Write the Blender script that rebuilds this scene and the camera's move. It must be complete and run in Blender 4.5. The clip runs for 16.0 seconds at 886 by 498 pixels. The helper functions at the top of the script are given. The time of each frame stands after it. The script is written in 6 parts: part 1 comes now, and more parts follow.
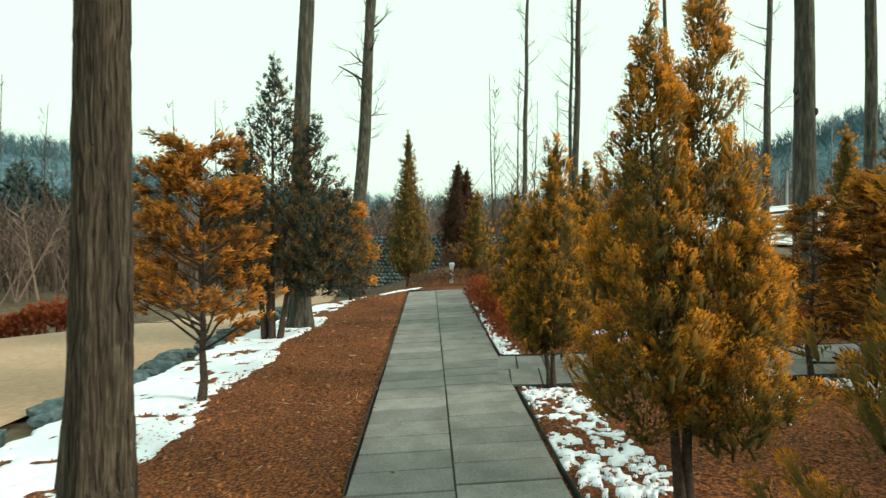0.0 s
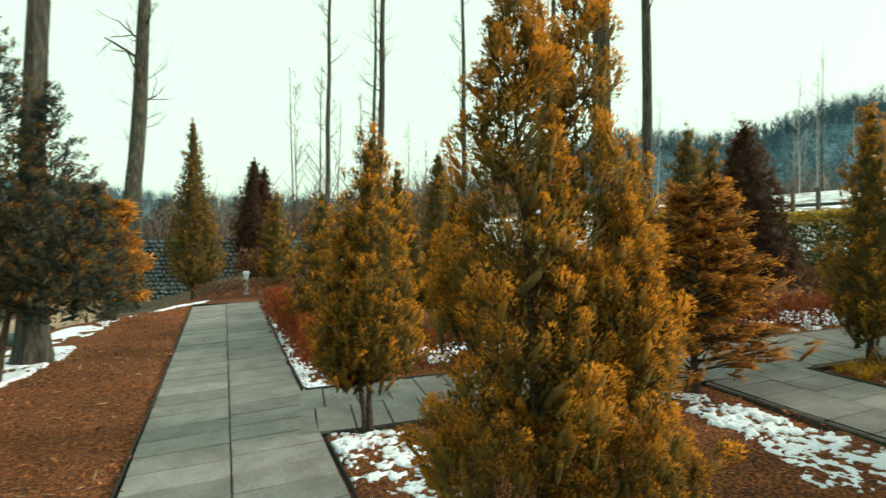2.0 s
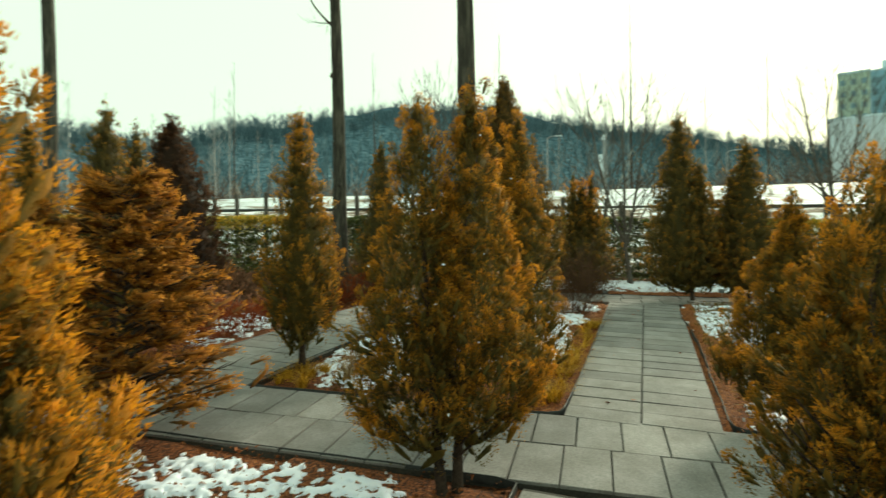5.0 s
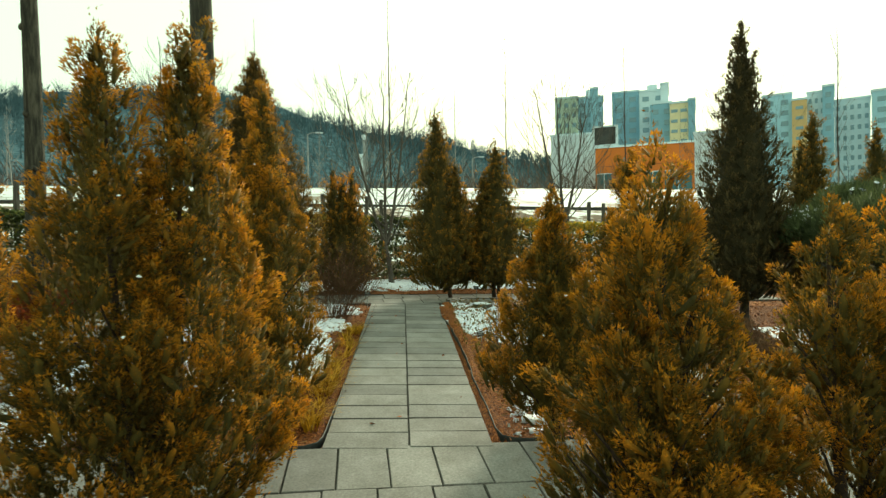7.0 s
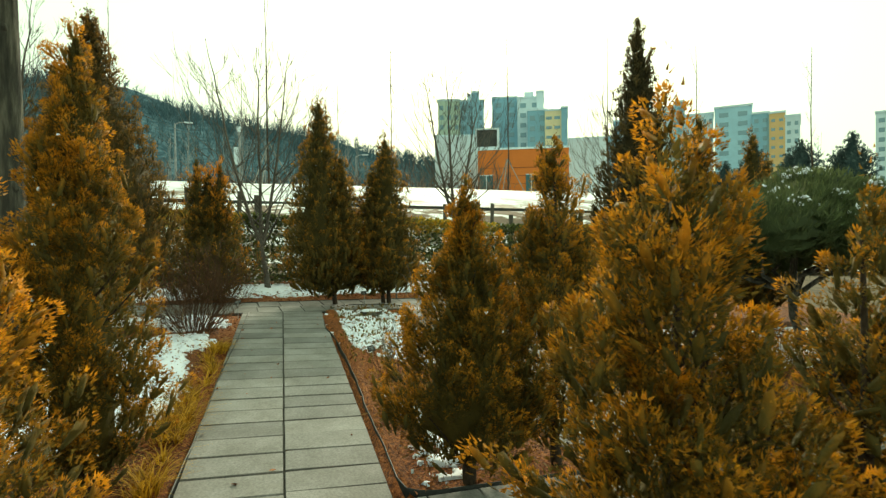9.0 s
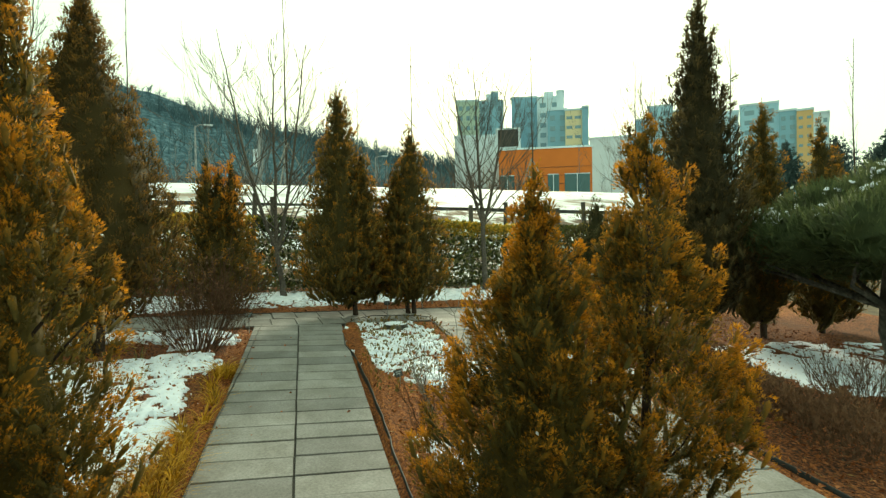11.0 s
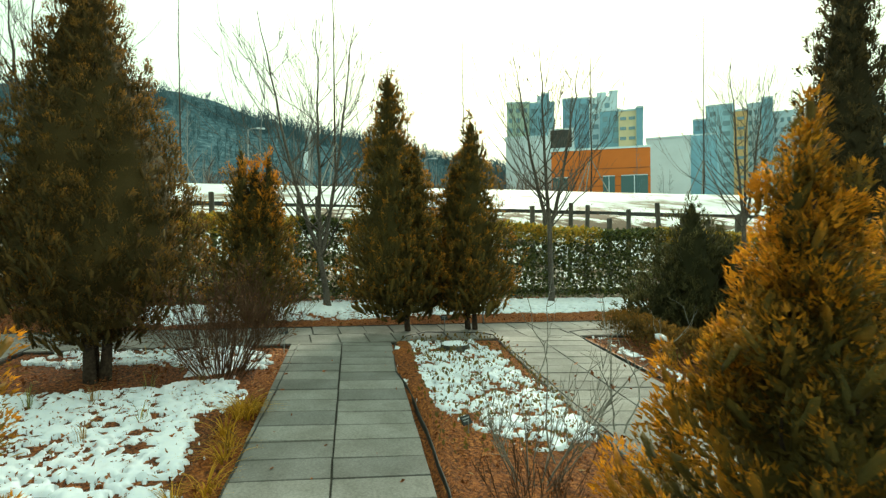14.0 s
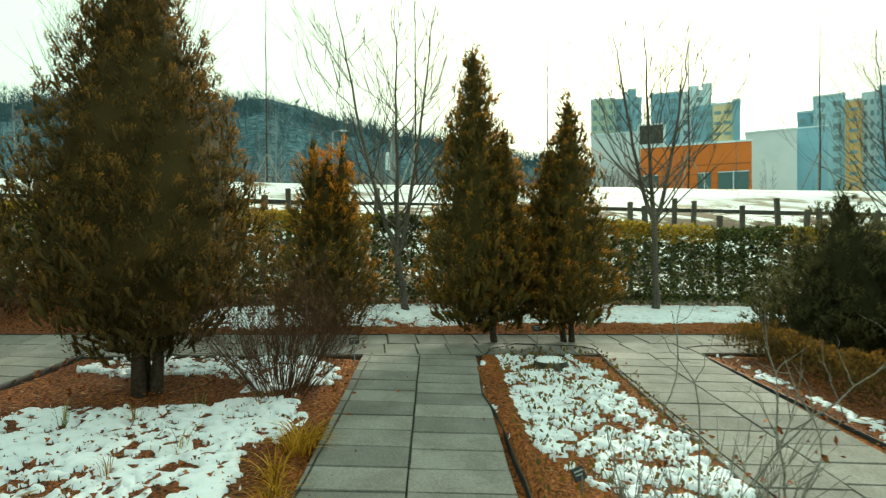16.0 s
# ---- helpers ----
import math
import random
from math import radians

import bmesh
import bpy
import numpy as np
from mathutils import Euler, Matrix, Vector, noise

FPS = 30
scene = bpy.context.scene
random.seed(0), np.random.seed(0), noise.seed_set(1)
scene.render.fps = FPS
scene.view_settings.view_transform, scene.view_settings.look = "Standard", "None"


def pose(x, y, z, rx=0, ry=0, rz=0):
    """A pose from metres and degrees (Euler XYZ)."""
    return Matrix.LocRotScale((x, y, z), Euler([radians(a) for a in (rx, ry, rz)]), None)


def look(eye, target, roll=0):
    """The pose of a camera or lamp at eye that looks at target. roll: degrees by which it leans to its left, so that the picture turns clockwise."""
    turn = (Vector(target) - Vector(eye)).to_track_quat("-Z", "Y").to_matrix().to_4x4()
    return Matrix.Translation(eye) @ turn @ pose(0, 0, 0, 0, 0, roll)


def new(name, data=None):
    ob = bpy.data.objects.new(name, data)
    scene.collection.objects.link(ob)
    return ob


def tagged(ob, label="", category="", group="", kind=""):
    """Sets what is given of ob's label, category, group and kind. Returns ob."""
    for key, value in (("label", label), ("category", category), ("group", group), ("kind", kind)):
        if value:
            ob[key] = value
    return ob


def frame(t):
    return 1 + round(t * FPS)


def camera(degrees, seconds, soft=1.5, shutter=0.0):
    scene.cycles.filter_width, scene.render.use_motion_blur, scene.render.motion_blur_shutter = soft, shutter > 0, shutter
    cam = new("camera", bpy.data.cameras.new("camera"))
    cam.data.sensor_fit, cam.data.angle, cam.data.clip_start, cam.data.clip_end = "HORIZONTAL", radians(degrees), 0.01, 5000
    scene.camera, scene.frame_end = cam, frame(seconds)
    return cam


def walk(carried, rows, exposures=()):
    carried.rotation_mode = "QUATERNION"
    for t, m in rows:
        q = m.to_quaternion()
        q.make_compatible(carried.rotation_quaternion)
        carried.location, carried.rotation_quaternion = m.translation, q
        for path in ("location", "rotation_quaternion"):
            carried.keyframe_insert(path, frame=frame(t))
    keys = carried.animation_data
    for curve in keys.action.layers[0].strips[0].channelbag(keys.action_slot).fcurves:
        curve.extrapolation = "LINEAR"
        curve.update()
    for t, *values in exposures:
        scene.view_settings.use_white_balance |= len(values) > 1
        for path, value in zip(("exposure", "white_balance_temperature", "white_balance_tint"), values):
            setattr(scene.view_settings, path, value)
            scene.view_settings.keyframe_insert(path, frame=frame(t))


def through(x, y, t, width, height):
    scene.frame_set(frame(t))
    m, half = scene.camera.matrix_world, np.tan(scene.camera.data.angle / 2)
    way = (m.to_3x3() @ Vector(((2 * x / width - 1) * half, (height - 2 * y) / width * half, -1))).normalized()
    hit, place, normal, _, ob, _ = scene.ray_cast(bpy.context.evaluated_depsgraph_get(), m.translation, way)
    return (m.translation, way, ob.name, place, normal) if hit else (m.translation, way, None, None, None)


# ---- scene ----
cam = camera(75.3, 16.0, 1.35, 0.3)
# seconds, x, y, z, yaw, pitch, roll
PATH = [
    (0.0, -0.082, -0.011, 1.464, 3.51, -0.57, -0.10),
    (0.5, -0.102, 0.240, 1.494, -0.66, -0.46, -0.29),
    (1.0, -0.105, 0.474, 1.525, -4.47, -0.43, 0.00),
    (1.5, -0.089, 0.690, 1.529, -8.74, -0.35, -0.05),
    (2.0, -0.056, 0.906, 1.533, -15.99, -0.28, -0.04),
    (2.5, -0.019, 1.068, 1.553, -24.90, -0.20, 0.15),
    (3.0, 0.048, 1.213, 1.527, -33.64, -0.11, 0.11),
    (3.5, 0.195, 1.373, 1.546, -41.59, -0.00, 0.45),
    (4.0, 0.316, 1.511, 1.555, -49.58, -0.02, 0.45),
    (4.5, 0.446, 1.637, 1.551, -58.48, -0.14, 0.52),
    (5.0, 0.573, 1.737, 1.577, -69.61, -0.27, 0.61),
    (5.2, 0.626, 1.764, 1.583, -73.94, -0.34, 0.65),
    (7.3, 1.339, 1.800, 1.587, -94.41, -0.81, 0.99),
    (7.5, 1.419, 1.800, 1.587, -95.43, -0.86, 0.99),
    (8.0, 1.619, 1.795, 1.608, -99.72, -0.91, 0.85),
    (8.5, 1.801, 1.786, 1.608, -103.74, -0.97, 0.74),
    (8.7, 1.871, 1.786, 1.605, -104.69, -0.96, 0.74),
    (10.8, 2.676, 1.743, 1.648, -102.91, -0.85, 0.95),
    (11.0, 2.757, 1.742, 1.654, -102.74, -0.81, 0.94),
    (11.5, 2.942, 1.758, 1.659, -102.51, -0.74, 0.93),
    (12.0, 3.125, 1.751, 1.645, -101.87, -0.65, 0.92),
    (12.5, 3.315, 1.733, 1.659, -100.31, -0.55, 0.85),
    (13.0, 3.492, 1.721, 1.655, -98.84, -0.45, 0.96),
    (13.5, 3.680, 1.707, 1.647, -98.04, -0.42, 0.77),
    (14.0, 3.883, 1.709, 1.668, -97.97, -0.40, 0.60),
    (14.5, 4.074, 1.717, 1.665, -97.67, -0.36, 0.59),
    (15.0, 4.275, 1.712, 1.650, -97.29, -0.29, 0.39),
    (15.5, 4.486, 1.706, 1.666, -93.87, -0.25, 0.32),
    (16.0, 4.700, 1.714, 1.645, -90.00, -0.23, 0.32),
]
walk(cam, [(t, pose(x, y, z, 90 + p, r, yaw)) for t, x, y, z, yaw, p, r in PATH], [(0.0, 0.03, 6350, 0.5), (2.5, 0.0, 6450, -2.0), (5.0, -0.04, 6750, -5.0), (8.5, 0.04, 7100, -8.0), (11.0, 0.04, 6950, -8.0), (13.0, 0.06, 6650, -8.5), (16.0, 0.04, 6550, -9.0)])

# ---- sky and sun: a bright winter overcast with a veiled low sun ----
SUN_AZ, SUN_EL = radians(-18.0), radians(27.0)
world = bpy.data.worlds.new("overcast_sky")
scene.world = world
world.use_nodes = True
wn, wl = world.node_tree.nodes, world.node_tree.links
wn.clear()
sky = wn.new("ShaderNodeTexSky")
sky.sky_type, sky.sun_disc = "NISHITA", False
sky.sun_elevation, sky.sun_rotation = SUN_EL, radians(90) - SUN_AZ
sky.dust_density, sky.air_density, sky.ozone_density = 6.0, 1.0, 1.0
cloud = wn.new("ShaderNodeMix")
cloud.data_type = "RGBA"
cloud.inputs["Factor"].default_value = 0.8
cloud.inputs["B"].default_value = (8.6, 10.2, 8.4, 1.0)
wback = wn.new("ShaderNodeBackground")
wback.inputs["Strength"].default_value = 0.131
wout = wn.new("ShaderNodeOutputWorld")
wl.new(sky.outputs["Color"], cloud.inputs["A"])
wl.new(cloud.outputs["Result"], wback.inputs["Color"])
wl.new(wback.outputs["Background"], wout.inputs["Surface"])
sun_data = bpy.data.lights.new("sun", "SUN")
sun_data.energy, sun_data.angle, sun_data.color = 3.3, radians(10.0), (1.0, 0.9, 0.74)
sun = new("sun", sun_data)
sun.matrix_world = look((math.cos(SUN_AZ) * 50, math.sin(SUN_AZ) * 50, math.tan(SUN_EL) * 50), (0, 0, 0))

rng = np.random.default_rng(7)


# ---- the lie of the land ----
def g(x, y):
    """Height of the garden's gentle slope."""
    return 0.04 + 0.0555 * x + 0.0356 * y


def smooth(a, b, v):
    k = np.clip((v - a) / (b - a), 0.0, 1.0)
    return k * k * (3 - 2 * k)


def land(x, y):
    """Height of the ground: the garden's slope, the bank up to the snowy road, the drop to the gabion wall."""
    x, y = np.asarray(x, float), np.asarray(y, float)
    h = 0.04 + 0.0555 * np.clip(x, -12, 13.4) + 0.0356 * np.clip(y, -25, 22)
    s = x + 0.19 * y
    low = 3.68 - h
    h = h + low * (0.62 * smooth(14.6, 20.0, s) + 0.38 * smooth(20.0, 25.0, s))
    drop = smooth(10.5, 17.5, y - 0.55 * (x + 3.4)) * smooth(0.4, -3.0, x + 0.06 * y)
    return h - 0.75 * drop


TILT = Vector((0, 0, 1)).rotation_difference(Vector((-0.0555, -0.0356, 1))).to_matrix().to_4x4()


# ---- material helpers ----
def material(name, rough=0.8, metal=0.0, spec=0.3):
    m = bpy.data.materials.new(name)
    m.use_nodes = True
    b = m.node_tree.nodes["Principled BSDF"]
    b.inputs["Roughness"].default_value, b.inputs["Metallic"].default_value = rough, metal
    b.inputs["Specular IOR Level"].default_value = spec
    return m, m.node_tree.nodes, m.node_tree.links, b


def place(nt, scale=1.0, stretch=(1, 1, 1)):
    geo = nt.nodes.new("ShaderNodeNewGeometry")
    mp = nt.nodes.new("ShaderNodeMapping")
    mp.inputs["Scale"].default_value = [scale * k for k in stretch]
    nt.links.new(geo.outputs["Position"], mp.inputs["Vector"])
    return mp.outputs["Vector"]


def noise_tex(nt, vec, scale, detail=5.0, rough=0.6):
    n = nt.nodes.new("ShaderNodeTexNoise")
    n.inputs["Scale"].default_value, n.inputs["Detail"].default_value, n.inputs["Roughness"].default_value = scale, detail, rough
    nt.links.new(vec, n.inputs["Vector"])
    return n.outputs["Fac"]


def ramp(nt, fac, stops):
    r = nt.nodes.new("ShaderNodeValToRGB")
    while len(r.color_ramp.elements) < len(stops):
        r.color_ramp.elements.new(0.5)
    for e, (p, c) in zip(r.color_ramp.elements, stops):
        e.position, e.color = p, (*c, 1)
    nt.links.new(fac, r.inputs["Fac"])
    return r.outputs["Color"]


def mixed(nt, fac, a, b, mode="MIX"):
    m = nt.nodes.new("ShaderNodeMix")
    m.data_type, m.blend_type = "RGBA", mode
    for key, v in (("Factor", fac), ("A", a), ("B", b)):
        if isinstance(v, (int, float)):
            m.inputs[key].default_value = v
        elif isinstance(v, tuple):
            m.inputs[key].default_value = (*v, 1)
        else:
            nt.links.new(v, m.inputs[key])
    return m.outputs["Result"]


def bump(nt, b, height, strength=0.4, dist=0.01):
    n = nt.nodes.new("ShaderNodeBump")
    n.inputs["Strength"].default_value, n.inputs["Distance"].default_value = strength, dist
    nt.links.new(height, n.inputs["Height"])
    nt.links.new(n.outputs["Normal"], b.inputs["Normal"])


def surface(name, stops, scale, big=0.6, rough=0.85, bumpy=0.4, dist=0.01, stretch=(1, 1, 1), stain=(0.5, 0.5, 0.5), spec=0.3, per_object=0.0, metal=0.0):
    """A two-scale procedural surface: fine grain through the ramp, broad stains over it."""
    m, _, links, b = material(name, rough, metal, spec)
    nt = m.node_tree
    vec = place(nt, 1.0, stretch)
    fine = noise_tex(nt, vec, scale)
    col = ramp(nt, fine, stops)
    wide = noise_tex(nt, vec, big, 3.0)
    mask = ramp(nt, wide, [(0.35, stain), (0.65, (1, 1, 1))])
    col = mixed(nt, 0.7, col, mask, "MULTIPLY")
    if per_object:
        info = nt.nodes.new("ShaderNodeObjectInfo")
        tint = ramp(nt, info.outputs["Random"], [(0.0, (1 - per_object,) * 3), (1.0, (1 + per_object * 0.5, 1 + per_object * 0.45, 1 + per_object * 0.38))])
        col = mixed(nt, 1.0, col, tint, "MULTIPLY")
    links.new(col, b.inputs["Base Color"])
    bump(nt, b, fine, bumpy, dist)
    return m


def foliage(name, stops, rough=0.65, through=0.48):
    """Leaf material: colour by each spray's tone attribute, with a little light passing through."""
    m, nodes, links, b = material(name, rough, 0.0, 0.25)
    nt = m.node_tree
    at = nodes.new("ShaderNodeAttribute")
    at.attribute_name = "tone"
    vec = place(nt)
    fine = noise_tex(nt, vec, 70.0, 3.0)
    add = nodes.new("ShaderNodeMath")
    add.operation = "MULTIPLY_ADD"
    links.new(fine, add.inputs[0])
    add.inputs[1].default_value = 0.3
    sub = nodes.new("ShaderNodeMath")
    sub.operation = "SUBTRACT"
    links.new(at.outputs["Fac"], sub.inputs[0])
    sub.inputs[1].default_value = 0.15
    links.new(sub.outputs[0], add.inputs[2])
    col = ramp(nt, add.outputs[0], stops)
    links.new(col, b.inputs["Base Color"])
    bump(nt, b, noise_tex(nt, vec, 190.0, 2.0), 0.8, 0.006)
    tl = nodes.new("ShaderNodeBsdfTranslucent")
    links.new(col, tl.inputs["Color"])
    mx = nodes.new("ShaderNodeMixShader")
    mx.inputs["Fac"].default_value = through
    links.new(b.outputs["BSDF"], mx.inputs[1])
    links.new(tl.outputs["BSDF"], mx.inputs[2])
    links.new(mx.outputs["Shader"], nodes["Material Output"].inputs["Surface"])
    return m


M_SLAB = surface("grey_paving_concrete", [(0.3, (0.195, 0.19, 0.19)), (0.55, (0.275, 0.266, 0.262)), (0.75, (0.335, 0.322, 0.315))], 70.0, 4.2, 0.75, 0.35, 0.003, stain=(0.6, 0.585, 0.55), per_object=0.26)
M_JOINT = surface("dark_joint_sand", [(0.3, (0.035, 0.033, 0.03)), (0.7, (0.09, 0.085, 0.07))], 80.0, 2.0)
M_MULCH = surface("bark_mulch", [(0.3, (0.016, 0.01, 0.006)), (0.43, (0.085, 0.03, 0.012)), (0.55, (0.29, 0.085, 0.022)), (0.7, (0.56, 0.22, 0.075))], 46.0, 1.1, 0.9, 1.0, 0.03, stain=(0.42, 0.42, 0.4))
M_MULCH_BRIGHT = surface("bright_bark_mulch", [(0.3, (0.03, 0.012, 0.006)), (0.45, (0.19, 0.058, 0.014)), (0.58, (0.43, 0.14, 0.03)), (0.72, (0.64, 0.28, 0.09))], 46.0, 0.9, 0.9, 0.9, 0.03, stain=(0.55, 0.5, 0.47))
M_CHIP = surface("bark_chip", [(0.32, (0.05, 0.018, 0.008)), (0.5, (0.3, 0.088, 0.022)), (0.68, (0.58, 0.24, 0.1))], 30.0, 1.2, 0.85, 0.3, 0.004)
M_GROUND = surface("winter_ground", [(0.3, (0.06, 0.045, 0.03)), (0.55, (0.14, 0.1, 0.06)), (0.75, (0.24, 0.19, 0.12))], 5.0, 0.15, 0.95, 0.6, 0.05)
M_SNOW = surface("crusted_snow", [(0.3, (0.82, 0.86, 0.99)), (0.7, (0.9, 0.925, 1.0))], 30.0, 1.5, 0.6, 0.22, 0.012, stain=(0.95, 0.97, 0.99))
M_EDGE = surface("black_plastic_edging", [(0.3, (0.012, 0.014, 0.014)), (0.7, (0.035, 0.04, 0.04))], 30.0, 3.0, 0.5, 0.2, 0.002, stain=(0.6, 0.6, 0.6))
M_ROAD = surface("tan_road_concrete", [(0.3, (0.4, 0.265, 0.18)), (0.7, (0.54, 0.375, 0.265))], 14.0, 0.25, 0.9, 0.3, 0.005, stain=(0.7, 0.66, 0.62))
M_ROCK = surface("blue_grey_stone", [(0.3, (0.03, 0.05, 0.058)), (0.55, (0.09, 0.13, 0.145)), (0.75, (0.2, 0.26, 0.275))], 12.0, 2.5, 0.85, 0.7, 0.02)
M_BARK = surface("ridged_grey_bark", [(0.3, (0.02, 0.021, 0.018)), (0.5, (0.07, 0.066, 0.054)), (0.7, (0.17, 0.16, 0.13))], 22.0, 1.2, 0.95, 1.0, 0.03, stretch=(1, 1, 0.16), stain=(0.6, 0.56, 0.52))
M_OLDBARK = surface("flaky_brown_bark", [(0.3, (0.02, 0.015, 0.011)), (0.48, (0.075, 0.057, 0.04)), (0.62, (0.14, 0.11, 0.08)), (0.75, (0.26, 0.215, 0.16))], 75.0, 7.0, 0.95, 1.0, 0.03, stretch=(1, 1, 0.09), stain=(0.36, 0.34, 0.33))
M_TWIG = surface("thin_brown_bark", [(0.3, (0.025, 0.016, 0.011)), (0.7, (0.1, 0.07, 0.05))], 40.0, 2.0, 0.9, 0.4, 0.005)
M_GREYTWIG = surface("grey_brown_thin_bark", [(0.3, (0.06, 0.05, 0.042)), (0.7, (0.2, 0.175, 0.15))], 40.0, 2.0, 0.9, 0.4, 0.005)
M_PALE = surface("pale_grey_stem", [(0.3, (0.17, 0.16, 0.145)), (0.7, (0.4, 0.385, 0.345))], 40.0, 3.0, 0.85, 0.3, 0.004)
# Ramp lows serve shaded crown insides, highs the bronzed outer tips.
M_GOLD = foliage("bronzed_shaded_thuja_foliage", [(0.0, (0.105, 0.088, 0.026)), (0.26, (0.19, 0.13, 0.028)), (0.52, (0.39, 0.185, 0.02)), (0.82, (0.9, 0.37, 0.028))])
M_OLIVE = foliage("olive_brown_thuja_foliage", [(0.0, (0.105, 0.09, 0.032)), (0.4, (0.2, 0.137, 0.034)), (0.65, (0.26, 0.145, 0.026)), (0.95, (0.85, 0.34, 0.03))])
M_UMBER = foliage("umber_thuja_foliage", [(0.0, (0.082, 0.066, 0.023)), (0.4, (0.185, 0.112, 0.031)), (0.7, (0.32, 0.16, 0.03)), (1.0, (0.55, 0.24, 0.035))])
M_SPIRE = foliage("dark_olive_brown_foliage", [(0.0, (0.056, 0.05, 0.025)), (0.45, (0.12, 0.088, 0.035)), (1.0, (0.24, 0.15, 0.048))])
M_RED = foliage("dark_red_brown_foliage", [(0.0, (0.035, 0.02, 0.011)), (0.6, (0.11, 0.046, 0.018)), (1.0, (0.21, 0.085, 0.028))])
M_GREEN = foliage("dark_green_needles", [(0.0, (0.06, 0.06, 0.027)), (0.6, (0.13, 0.115, 0.042)), (1.0, (0.22, 0.17, 0.06))])
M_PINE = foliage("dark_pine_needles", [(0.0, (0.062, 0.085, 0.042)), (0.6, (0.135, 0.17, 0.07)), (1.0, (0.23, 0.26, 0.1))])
M_TEALGREEN = foliage("blue_green_cypress", [(0.0, (0.035, 0.055, 0.05)), (0.25, (0.07, 0.085, 0.06)), (0.5, (0.17, 0.11, 0.04)), (0.85, (0.42, 0.18, 0.03))])
M_HEDGE = foliage("evergreen_hedge_leaf", [(0.0, (0.032, 0.046, 0.02)), (0.4, (0.11, 0.14, 0.045)), (0.75, (0.29, 0.265, 0.06)), (1.0, (0.7, 0.44, 0.05))], 0.4, 0.15)
M_RUST = foliage("rust_needles", [(0.0, (0.07, 0.045, 0.014)), (0.35, (0.2, 0.09, 0.018)), (0.65, (0.5, 0.19, 0.022)), (1.0, (0.95, 0.4, 0.06))])
M_REDTWIG = foliage("red_azalea_twigs", [(0.0, (0.06, 0.016, 0.007)), (0.6, (0.26, 0.055, 0.016)), (1.0, (0.42, 0.12, 0.03))])
M_BROWNTWIG = foliage("brown_bare_twigs", [(0.0, (0.06, 0.036, 0.024)), (0.5, (0.16, 0.088, 0.052)), (1.0, (0.29, 0.155, 0.085))])
M_GRASS = foliage("yellow_winter_grass", [(0.0, (0.2, 0.11, 0.014)), (0.5, (0.5, 0.27, 0.02)), (1.0, (0.8, 0.48, 0.06))])
M_DRY = foliage("straw_dry_grass", [(0.0, (0.16, 0.09, 0.035)), (0.6, (0.38, 0.24, 0.1)), (1.0, (0.6, 0.43, 0.23))])


# ---- building helpers ----
def part(name, data, mat, parent=None, label=""):
    """One mesh object from a bmesh or a mesh, under a thing or a part."""
    if isinstance(data, bmesh.types.BMesh):
        me = bpy.data.meshes.new(name)
        data.to_mesh(me)
        data.free()
    else:
        me = data
    if mat and not me.materials:
        me.materials.append(mat)
    ob = new(name, me)
    ob.parent = parent
    return tagged(ob, label) if label else ob


def thing(name, label, category, at=(0, 0, 0), group="", kind=""):
    ob = new(name)
    ob.empty_display_size = 0.1
    ob.location = at
    return tagged(ob, label, category, group, kind)


def mesh_of(name, verts, faces, tone=None, smooth_shade=False):
    """A mesh from arrays; faces is an (n, 3) or (n, 4) array."""
    me = bpy.data.meshes.new(name)
    verts, faces = np.asarray(verts, np.float32), np.asarray(faces, np.int32)
    n, k = faces.shape
    me.vertices.add(len(verts))
    me.vertices.foreach_set("co", verts.ravel())
    me.loops.add(n * k)
    me.loops.foreach_set("vertex_index", faces.ravel())
    me.polygons.add(n)
    me.polygons.foreach_set("loop_start", np.arange(0, n * k, k, dtype=np.int32))
    me.polygons.foreach_set("use_smooth", np.full(n, bool(smooth_shade)))
    if tone is not None:
        a = me.attributes.new("tone", "FLOAT", "POINT")
        a.data.foreach_set("value", np.asarray(tone, np.float32))
    me.update(calc_edges=True)
    return me


def unit(v):
    return v / np.maximum(np.linalg.norm(v, axis=-1, keepdims=True), 1e-9)


def lobe_fan(lobes, spread, width):
    """A flat fan of slim lobes in the xy plane, growing along y: the template of one spray of scale leaves."""
    v, f = [], []
    for i in range(lobes):
        k = 0 if lobes == 1 else i / (lobes - 1) * 2 - 1
        a = k * spread
        ln = 1.0 - 0.35 * abs(k)
        d, p = np.array([math.sin(a), math.cos(a), 0.0]), np.array([math.cos(a), -math.sin(a), 0.0])
        b = len(v)
        z = np.array([0, 0, 0.06 * k])
        v += [d * 0.05, d * ln * 0.55 + p * width + z, d * ln, d * ln * 0.55 - p * width + z]
        f += [(b, b + 1, b + 2), (b, b + 2, b + 3)]
    return np.array(v), np.array(f)


LEAF = lobe_fan(1, 0.0, 0.26)
LUMP = (np.array([(0.5 * math.cos(k * 1.047) * (0.8 + 0.3 * (k % 2)), 0.5 * math.sin(k * 1.047), 0) for k in range(6)] + [(0, 0, 0.32), (0, 0, -0.3)]), np.array([(k, (k + 1) % 6, 6) for k in range(6)] + [((k + 1) % 6, k, 7) for k in range(6)]))
BLADE = (np.array([(-0.3, 0.3, 0.0), (0.28, 0.45, 0.04), (0.02, 1.0, 0.0)]), np.array([(0, 1, 2)]))
SPRIG = (np.array([(-0.15, 0.05, 0), (0.17, 0.3, 0), (0.08, 1.0, 0.05), (0.0, -0.04, 0), (0.08, 0.4, 0), (-0.34, 0.84, 0.1)]), np.array([(0, 1, 2), (3, 4, 5)]))


